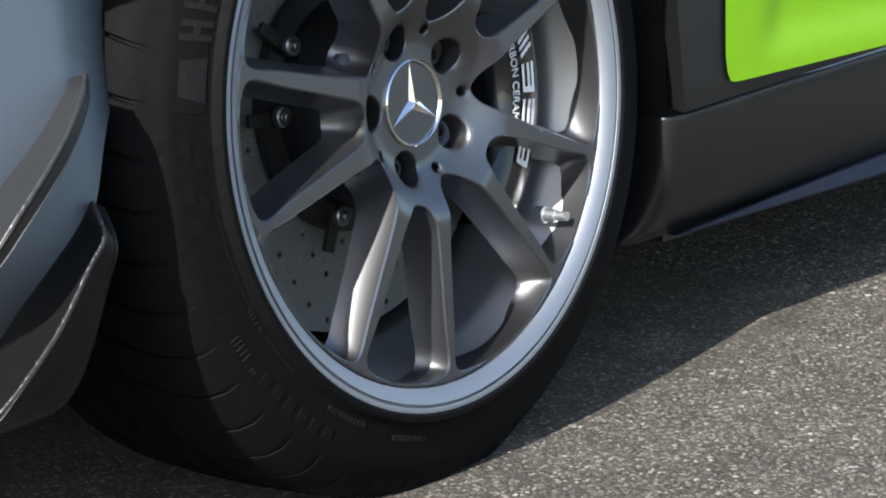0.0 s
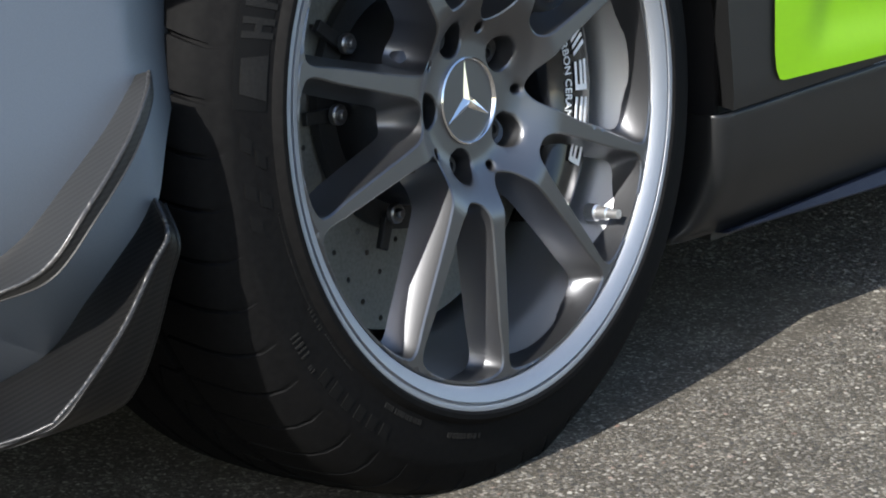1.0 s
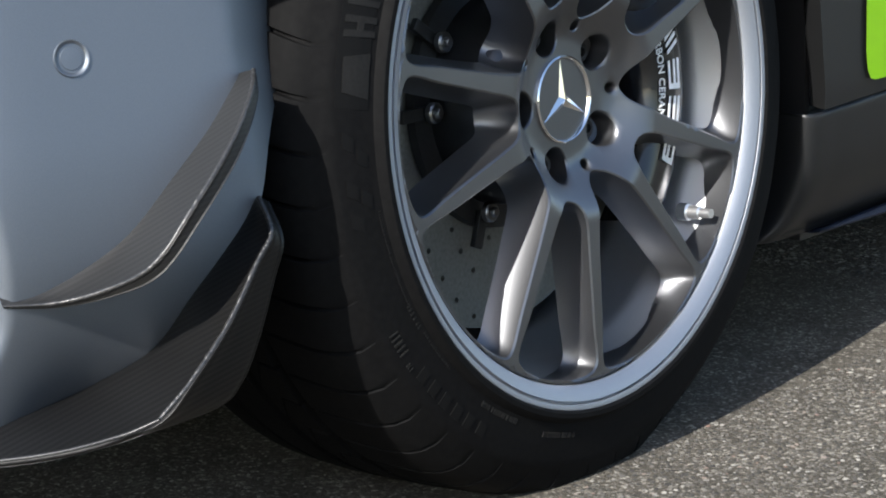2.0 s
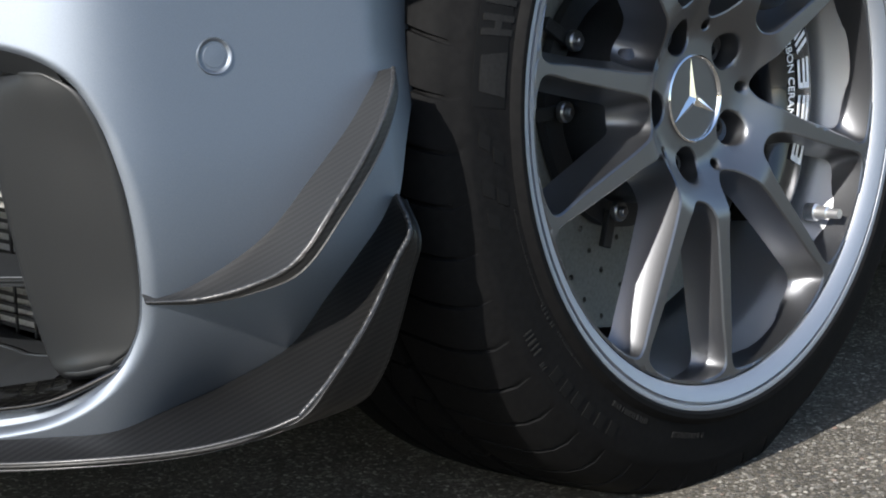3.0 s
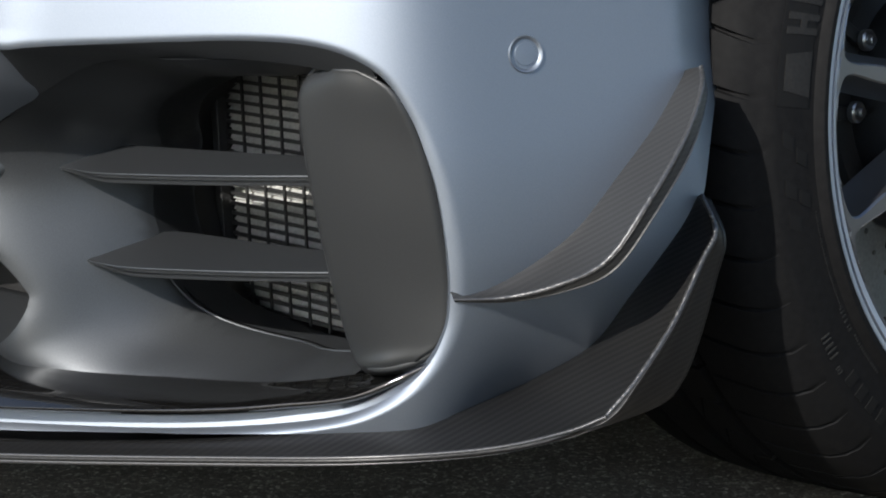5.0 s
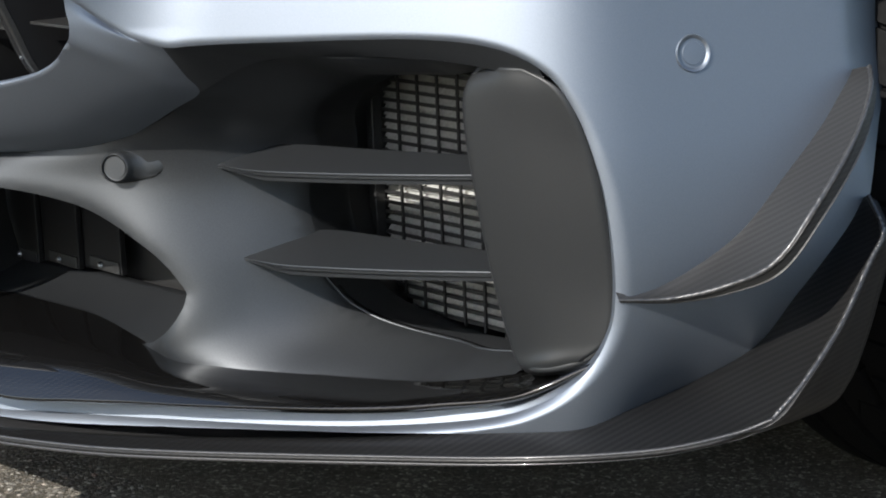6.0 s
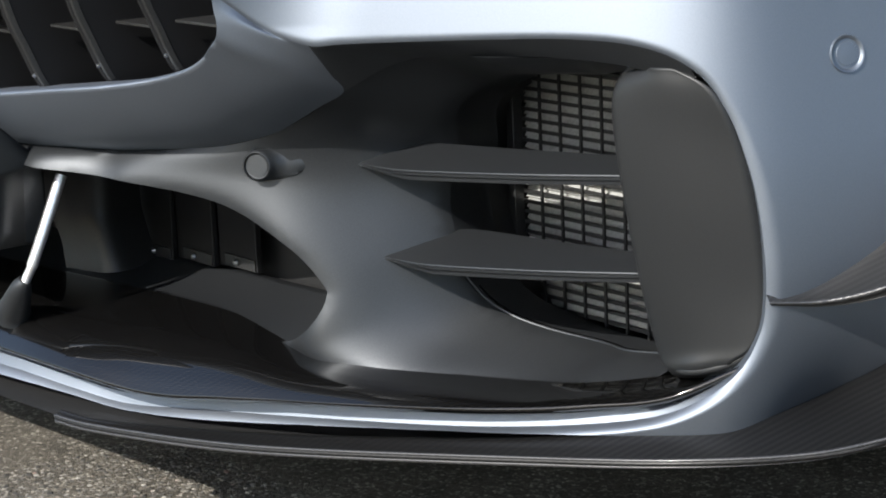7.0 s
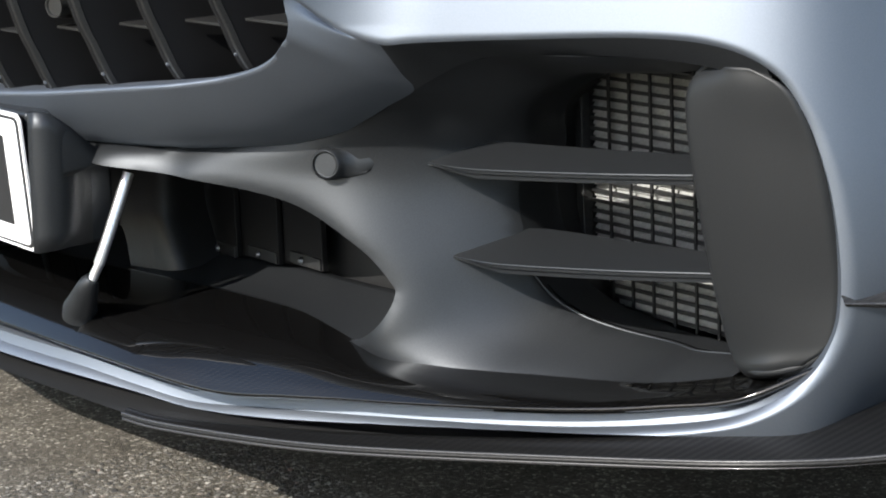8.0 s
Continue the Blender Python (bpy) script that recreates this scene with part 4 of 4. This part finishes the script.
part("lip_glint", tube([p + Vector((0.0, -0.0002, -0.0052)) for p in line], [0.0002 + 0.0013 * min(1, max(0, (k - 24) / 20)) for k in range(90)], 10), EDGING, car, "thin bead added along the lip for a glint line", mirror=True)


def worn_edge(name, points, radii, seed):
    """An uneven lacquered bead along an edge, with small nicks."""
    rng = random.Random(seed)
    path, size = curve(points, len(radii)), []
    for k, r in enumerate(radii):
        path[k] = path[k] + Vector((rng.uniform(-1, 1), rng.uniform(-1, 1), rng.uniform(-1, 1))) * r * 0.10
        size.append(r * rng.uniform(0.82, 1.15))
    part(name, tube(path, size, 10), EDGING, car, "bright lacquered uneven edge", mirror=True)


# corner flick
FLICK_IN = [(0.899, -0.3674, 0.2992), (0.896, -0.3793, 0.2816), (0.8895, -0.397, 0.2594), (0.880, -0.4165, 0.233), (0.8645, -0.4375, 0.1985), (0.8435, -0.4715, 0.1780)]
FLICK_OUT = [(0.908, -0.372, 0.302), (0.927, -0.380, 0.281), (0.929, -0.397, 0.262), (0.930, -0.428, 0.225), (0.928, -0.463, 0.192), (0.921, -0.486, 0.170)]
FLICK_BACK = [(0.906, -0.362, 0.297), (0.924, -0.367, 0.272), (0.926, -0.379, 0.247), (0.925, -0.396, 0.207), (0.922, -0.412, 0.178), (0.915, -0.432, 0.162)]
rows = []
for g, e, b in zip(FLICK_IN, FLICK_OUT, FLICK_BACK):
    g, e, b = Vector(g), Vector(e), Vector(b)
    rows.append([g + Vector((-0.016, 0.006, -0.004)), g, (g + e) / 2, e, e + Vector((0.001, 0.003, -0.002)), e.lerp(b, 0.3) + Vector((0.001, 0, 0)), e.lerp(b, 0.7) + Vector((0.001, 0, 0)), b, b + Vector((-0.006, 0.006, 0)), b + Vector((-0.05, 0.02, 0.004))])
for g, e in list(zip(GAP_LINE, LIP_LINE))[1:]:
    g, e = Vector(g), Vector(e)
    rows.append([g + Vector((-0.016, 0.006, -0.004)), g, (g + e) / 2, e] + [e + Vector(v) for v in ((0.0008, -0.0014, -0.001), (0.001, -0.0018, -0.0034), (0, 0.002, -0.005), (-0.003, 0.006, -0.006), (-0.010, 0.02, -0.007), (-0.02, 0.04, -0.008))])
part("carbon_lip", loft(rows, 46, 170), CARBON, car, "carbon fibre front lip with an upswept corner", smooth=60, mirror=True)

worn_edge("flick_edge", FLICK_OUT, [0.0017] * 130, 3)

# canard
FIN_IN = [(0.8385, -0.548, 0.2545), (0.8485, -0.519, 0.2615), (0.860, -0.4897, 0.272), (0.8705, -0.4585, 0.2905), (0.8795, -0.4234, 0.325), (0.8855, -0.3948, 0.3534), (0.888, -0.378, 0.374), (0.888, -0.368, 0.3865)]
FIN_OUT = [(0.8405, -0.548, 0.2495), (0.863, -0.520, 0.2495), (0.893, -0.500, 0.259), (0.922, -0.484, 0.277), (0.934, -0.458, 0.312), (0.934, -0.420, 0.350), (0.923, -0.389, 0.379), (0.906, -0.369, 0.3915)]
OUTWARD = Vector((0.94, -0.31, 0.09)).normalized()
rows = []
for g, e, f in zip(FIN_IN, FIN_OUT, (0.2, 0.4, 0.6, 0.85, 1, 1, 0.8, 0.4)):
    g, e = Vector(g), Vector(e)
    rise = (e - g).dot(OUTWARD)
    run = (e - g) - OUTWARD * rise
    rows.append([g - OUTWARD * 0.002, g + run * 0.38 + OUTWARD * rise * 0.10, g + run * 0.66 + OUTWARD * rise * 0.33, g + run * 0.86 + OUTWARD * rise * 0.64, e, e + Vector((0.0012, 0.0015, -0.0022)) * f, e + Vector((0.0010, 0.005, -0.0075)) * f, e + Vector((-0.001, 0.0065, -0.0095)) * f,
                 g + run * 0.95 + OUTWARD * rise * 0.4 + Vector((0, 0.007, -0.008)) * f, g + run * 0.7 + Vector((-0.004, 0.008, -0.008)) * f])
part("canard", loft(rows, 44, 70), SHEEN_SATIN_CARBON, car, "carbon fibre canard", smooth=60, mirror=True)

worn_edge("canard_edge", FIN_OUT, [0.0007 + 0.0010 * min(1, k / 24) for k in range(150)], 5)

# parking sensors


def sensor(place, normal, ring_mat, face_mat, depth=0.0, radius=0.0155):
    m = look(place, Vector(place) - Vector(normal))
    turn = m @ pose(0, 0, 0, 0, -90, 0)
    base = new("parking_sensor")
    base.parent = car
    base.matrix_basis = turn
    tagged(base, "round parking sensor set in the bumper")
    part("ring", revolve([(-0.004 - depth, radius * 1.05), (-0.001, radius), (0.001, radius * 0.95), (0.0005, radius * 0.8), (-0.003, radius * 0.70), (-0.0035, radius * 0.66)], 40), ring_mat, base, smooth=60)
    part("face", revolve([(-0.0035, radius * 0.64), (-0.0008, radius * 0.63), (-0.0002, radius * 0.6), (0.0, 0.0)], 40), face_mat, base, smooth=40)


sensor(skin(1.0314, 0.4092, -0.0006), (0.94, -0.31, 0.15), PAINT, PAINT, radius=0.0131)
PLUG = Vector((0.4475, -0.6955, 0.3155))
plug = new("parking_sensor")
plug.parent = car
tagged(plug, "round parking sensor on a teardrop boss")
base_dir = Vector((0.42, 0.90, 0.0)).normalized()
axis = Vector((0.55, -0.82, 0.06)).normalized()
side = axis.cross(Vector((0, 0, 1))).normalized()
up = side.cross(axis)
rows = []
for c, r, sx in ((PLUG - axis * 0.0022, 0.0085, 1), (PLUG - axis * 0.0020, 0.0098, 1), (PLUG, 0.0103, 1), (PLUG - axis * 0.001, 0.0118, 1), (PLUG - axis * 0.004, 0.0125, 1.0), (PLUG + base_dir * 0.012 - axis * 0.004, 0.0118, 1.1), (PLUG + Vector((0.0125, 0.022, 0.0)), 0.0092, 1.1), (PLUG + Vector((0.0180, 0.034, 0.001)), 0.0056, 1.1), (PLUG + Vector((0.0225, 0.046, 0.002)), 0.0006, 1.1)):
    rows.append([c + r * (math.cos(k * math.tau / 32) * side * sx + math.sin(k * math.tau / 32) * up) for k in range(33)])
part("boss", sheet(rows), INNER, plug, smooth=50)
part("face", sheet([[PLUG - axis * 0.0012 + r * (math.cos(k * math.tau / 32) * side + math.sin(k * math.tau / 32) * up) for k in range(33)] for r in (0.0085, 0.008, 0.0)]), INNER, plug, smooth=50)

# ---- upper grille ----
grille = new("upper_grille")
grille.parent = car
tagged(grille, "black grille with upright grey-edged slats")
part("web", box(0.425, 0.50, -0.745, -0.68, 0.4285, 0.4308), material("grey_web", (0.04, 0.04, 0.039), 0.4, 0.6), grille, bevel=0.0006)
part("grille_back", box(-0.06, 0.50, -0.640, -0.636, 0.385, 0.62), FLAP, grille)
part("grille_floor", box(-0.06, 0.44, -0.715, -0.64, 0.366, 0.372), BLACK, grille)
SLAT = grain(material("grey_slat_edge", (0.10, 0.10, 0.10), 0.38, 0.6), 900, (0.032, 0.032, 0.031), (0.05, 0.05, 0.048))
for k in range(8):
    x = 0.417 - 0.0665 * k
    y = -0.748 - 0.33 * (0.417 - x) + 0.28 * max(0, 0.24 - x) ** 1.2
    z = 0.402 - 0.16 * (0.417 - x) * (1 if x > 0.2 else 0.75)
    lean = [Vector((x, y + 0.010, z - 0.016)), Vector((x, y, z)), Vector((x - 0.001, y - 0.010, z + 0.024)), Vector((x - 0.002, y - 0.022, z + 0.055)), Vector((x - 0.003, y - 0.040, z + 0.13)), Vector((x - 0.003, y - 0.045, z + 0.2))]
    c = curve(lean, 24)
    rows = [[p + Vector((0.002, 0.085, 0)), p + Vector((0.0058, 0.006, 0)), p + Vector((0.0052, 0, 0)), p + Vector((-0.0052, 0, 0)), p + Vector((-0.0058, 0.006, 0)), p + Vector((-0.002, 0.085, 0))] for p in c]
    part("slat", sheet(rows), FLAP, grille)
    rows = [[p + Vector((0.0061, 0.004, 0)), p + Vector((0.0054, -0.0004, 0)), p + Vector((0.0040, -0.0016, 0)), p + Vector((0.0032, 0.0016, 0)), p + Vector((-0.0030, 0.0020, 0)), p + Vector((-0.0040, -0.0012, 0)), p + Vector((-0.0054, -0.0004, 0)), p + Vector((-0.0061, 0.004, 0))] for p in c[2:]]
    part("slat_edge", sheet(rows), SLAT, grille, "grey slat edge")
    bm = revolve([(0.0022, 0.0), (0.0018, 0.0012), (0.0, 0.0018)], 8)
    bmesh.ops.rotate(bm, matrix=Matrix.Rotation(radians(-90), 3, "Z"), verts=bm.verts)
    bmesh.ops.translate(bm, vec=c[5] + Vector((0.0012, -0.001, 0)), verts=bm.verts)
    part("bolt", bm, STEEL, grille)
    part("web", box(x - 0.060, x - 0.005, y - 0.010, y + 0.060, 0.4245 - 0.0048 * k, 0.4268 - 0.0048 * k), SLAT, grille, bevel=0.0006)
eye = Matrix.Translation((0.238, -0.807, 0.4343)) @ pose(0, 0, 0, 0, 0, -72)
bm = revolve([(0.002, 0.0), (0.002, 0.0070), (0.0035, 0.0078), (0.0035, 0.0092), (0.0, 0.0100), (-0.030, 0.0120), (-0.060, 0.0140)], 32)
bm.transform(eye)
part("camera_eye", bm, SLAT, grille, "round grey sensor between the slats", smooth=35)

# ---- number plate, its holder and the splitter stay ----
holder = new("plate_holder")
holder.parent = car
rows = [curve([(0.224, -0.836, 0.2355), (0.229, -0.8365, 0.293), (0.234, -0.836, 0.351)], 9), curve([(0.231, -0.834, 0.236), (0.236, -0.8345, 0.294), (0.241, -0.834, 0.3525)], 9), curve([(0.236, -0.827, 0.2375), (0.242, -0.827, 0.295), (0.2455, -0.825, 0.351)], 9), curve([(0.231, -0.79, 0.239), (0.236, -0.79, 0.288), (0.238, -0.788, 0.316)], 9)]
part("side", sheet(rows), INNER, holder, thick=0.003, smooth=50, mirror=True)
WING = [[(0.2455, -0.825, 0.351), (0.2445, -0.826, 0.325), (0.2425, -0.826, 0.296)], [(0.2450, -0.808, 0.338), (0.2455, -0.809, 0.320), (0.2440, -0.808, 0.2985)], [(0.2405, -0.787, 0.3195), (0.2435, -0.786, 0.311), (0.2430, -0.787, 0.3025)], [(0.232, -0.776, 0.316), (0.234, -0.775, 0.310), (0.233, -0.776, 0.304)]]
part("wing", loft(WING, 12, 20), INNER, holder, smooth=50, thick=0.004, mirror=True)
part("back", box(2 * MIDDLE - 0.2195, 0.2195, -0.8335, -0.76, 0.233, 0.350), INNER, holder, bevel=0.004)
PLATE_L, PLATE_R = -0.335, 0.2235
plate = new("number_plate")
plate.parent = car
plate.matrix_basis = pose(0, -0.8385, 0.292, 3, 0, 0)
tagged(plate, "white number plate with black rim and plain bars")


def rounded(x0, x1, z0, z1, r, n=6):
    return [p for cx, cz, a in ((x1 - r, z1 - r, 0), (x0 + r, z1 - r, 90), (x0 + r, z0 + r, 180), (x1 - r, z0 + r, 270)) for p in arc(cx, cz, r, a, a + 90, n)]


for name, x, z, r, y, mat in (("sheet", 0.0, 0.0575, 0.009, 0.0, WHITE), ("border", 0.003, 0.0545, 0.007, -0.0012, BLACK), ("face", 0.0052, 0.0523, 0.006, -0.0018, WHITE)):
    part(name, field(rounded(PLATE_L + x, PLATE_R - x, -z, z, r), [], 0.05, lambda u, v, d, y=y: (u, y, v), lambda u, v, d, y=y: (u, y + 0.002, v)), mat, plate, smooth=30)
for x, wdt in ((0.158, 0.034), (0.110, 0.034), (0.062, 0.034), (-0.02, 0.034), (-0.07, 0.034), (-0.16, 0.034), (-0.21, 0.034)):
    part("print_bar", box(x, x + wdt, -0.0030, -0.0022, -0.0375, 0.0375), BLACK, plate)
for z in (-0.044, 0.044):
    bm = revolve([(0.0025, 0.0), (0.002, 0.0026), (0.0, 0.0038)], 14)
    bmesh.ops.rotate(bm, matrix=Matrix.Rotation(radians(-90), 3, "Z"), verts=bm.verts)
    bmesh.ops.translate(bm, vec=(0.211, -0.002, z), verts=bm.verts)
    part("screw", bm, WHITE, plate)

stay = new("splitter_stay")
stay.parent = car
tagged(stay, "bright aluminium stay in a black rubber boot")
part("rod", tube([(0.2415, -0.7565, 0.292), (0.2445, -0.7785, 0.248), (0.2462, -0.792, 0.2215), (0.2463, -0.7925, 0.2205), (0.2440, -0.800, 0.206)], [0.0048, 0.0048, 0.0048, 0.0040, 0.0040], 16), ALU, stay)
part("boot", tube([(0.2448, -0.7985, 0.2105), (0.2420, -0.800, 0.2065), (0.234, -0.799, 0.199), (0.224, -0.797, 0.191), (0.214, -0.795, 0.183), (0.206, -0.793, 0.177), (0.203, -0.792, 0.170)], [0.0056, 0.0078, 0.0098, 0.0112, 0.0128, 0.0145, 0.0150], 22), INNER, stay, "dark rubber boot")

# ---- body side behind the wheel ----
SILL_PROFILE = [(0.929, 0.2630, 0.347), (0.9305, 0.255, 0.3475), (0.924, 0.20, 0.349), (0.908, 0.158, 0.342), (0.893, 0.139, 0.331), (0.88, 0.133, 0.330), (0.80, 0.128, 0.33)]
rows = []
for k, f in enumerate((0.0, 0.03, 0.12, 0.3, 0.6, 1.0)):
    rows.append([(x + (0.0 if f else -0.006) + 0.002 * min(1, f * 4), y + (2.2 - y) * f, z + (0.018 * min(1, f * 4) * (z - 0.13) / 0.13)) for x, z, y in SILL_PROFILE])
rows.insert(0, [(x - 0.04, y + 0.004, z) for x, y, z in rows[0]])
part("sill", loft(rows, 26, 60), SILL, car, "dark grey satin sill", mirror=True, smooth=60)
rows = []
for f in (0.0, 0.02, 0.05, 0.09, 0.13, 0.18, 0.24, 0.35, 0.6, 1.0):
    y = 0.40 + 1.8 * f
    grow = min(1, f / 0.24)
    rows.append([(0.905, y, 0.1385 + 0.0165 * grow), (0.9065 + 0.012 * grow, y, 0.1380 + 0.0165 * grow), (0.908 + 0.027 * grow, y, 0.1372 + 0.0030 * grow), (0.9075 + 0.027 * grow, y, 0.1358 + 0.0020 * grow), (0.900 + 0.025 * grow, y, 0.1345), (0.89, y, 0.1345)])
RIBS = material("ribbed_carbon", (0.004, 0.007, 0.017), 0.45, 0.0, 0.0, 0.25)
nodes = RIBS.node_tree
ribs = nodes.nodes.new("ShaderNodeTexWave")
ribs.bands_direction = "Y"
ribs.inputs["Scale"].default_value = 0.314 / 0.0045
at = nodes.nodes.new("ShaderNodeTexCoord")
nodes.links.new(at.outputs["Object"], ribs.inputs["Vector"])
relief = nodes.nodes.new("ShaderNodeBump")
relief.inputs["Distance"].default_value = 0.0012
nodes.links.new(ribs.outputs["Fac"], relief.inputs["Height"])
nodes.links.new(relief.outputs["Normal"], nodes.nodes["Principled BSDF"].inputs["Normal"])
part("sill_blade", sheet(rows), RIBS, car, "ribbed carbon sill blade", smooth=30, mirror=True)


def side_at(y, z):
    """The body side: gently bowed, with a shallow scoop behind the wheel."""
    s = (y - 0.470 - 0.55 * max(0, z - 0.305)) / 0.06
    s = min(1, max(0, s)) * min(1, max(0, (z - 0.292) / 0.05))
    scoop = s * s * (3 - 2 * s)
    return 0.9345 - 0.10 * max(0, 0.285 - z) - 0.004 * scoop


rows = []
for i in range(60):
    f = i / 59
    row = []
    for j in range(26):
        z = 0.2665 + (0.70 - 0.2665) * (j / 25) ** 1.3
        y0 = 0.363 - 0.14 * min(0.12, z - 0.2665) * (1 if z < 0.4 else 1)
        y = y0 + (2.2 - y0) * f ** 2.2
        zz = z + 0.018 * min(1, f ** 2.2 * 4) * max(0, 1 - (z - 0.2665) / 0.1)
        row.append((side_at(y, z), y, zz))
    rows.append(row)
rows.insert(0, [(x - 0.03, y + 0.02, z) for x, y, z in rows[0]])
part("side_panel", sheet(rows), SILL, car, "dark grey satin body side", mirror=True)
foil = [(0.432, 0.69), (0.4315, 0.36), (0.4325, 0.315), (0.436, 0.297), (0.4425, 0.2875), (0.452, 0.2855), (0.80, 0.2865), (1.6, 0.29), (1.6, 0.69)]
part("green_foil", field(foil, [], 0.012, lambda y, z, d: (side_at(y, z) + 0.0030, y, z)), GREEN, car, "bright green side foil")

# arch liner, underbody and the closed shell over the wheel
rows = []
for i in range(41):
    a = radians(-30 + 232 * i / 40)
    rows.append([(x, 0.365 * math.cos(a), 0.3234 + 0.375 * math.sin(a)) for x in (0.868, 0.855, 0.60, 0.58, 0.50)])
part("arch_liner", sheet(rows), FLAP, car, mirror=True)
part("arch_closure", box(0.5, 0.905, 0.372, 0.380, 0.258, 0.72, box(0.5, 0.875, 0.372, 0.380, 0.14, 0.256)), FLAP, car, mirror=True)
part("arch_wall", box(0.49, 0.5, -0.36, 0.38, 0.1, 0.72), BLACK, car, mirror=True)
part("underbody", box(2 * MIDDLE - 0.50, 0.50, -0.60, 2.2, 0.12, 0.15), BLACK, car)
part("splitter_under", loft([[(0.30, -0.80, 0.1055), (0.0, -0.84, 0.112), (-0.06, -0.845, 0.113)], [(0.60, -0.685, 0.114), (0.3, -0.68, 0.116), (-0.06, -0.68, 0.118)], [(0.86, -0.53, 0.142), (0.6, -0.5, 0.13), (-0.06, -0.5, 0.12)], [(0.87, -0.39, 0.16), (0.6, -0.36, 0.14), (-0.06, -0.36, 0.12)]], 16, 24), BLACK, car, mirror=True)
part("sill_under", box(0.5, 0.885, 0.40, 2.2, 0.125, 0.135), BLACK, car, mirror=True)
# unseen plain upper body, its outline set by the shadow it casts
PROFILE = [(0.935, 0.52), (0.962, 0.58), (0.955, 0.70), (0.80, 0.80), (0.4, 0.84), (-0.06, 0.85)]
rows = []
for y, s in ((-0.62, 0.86), (-0.45, 0.99), (-0.2, 1.0), (0.2, 1.0), (0.6, 1.0), (2.2, 1.0)):
    rows.append([(MIDDLE + (x - MIDDLE) * s, y if x > 0.5 else y - (0.12 if y < -0.3 else 0), 0.60 + (max(z, 0.55 if y < 0 else 0.0) - 0.60) * (0.55 if y < -0.5 else 1.0)) for x, z in PROFILE])
part("bonnet", loft(rows, 30, 40), PAINT, car, mirror=True)
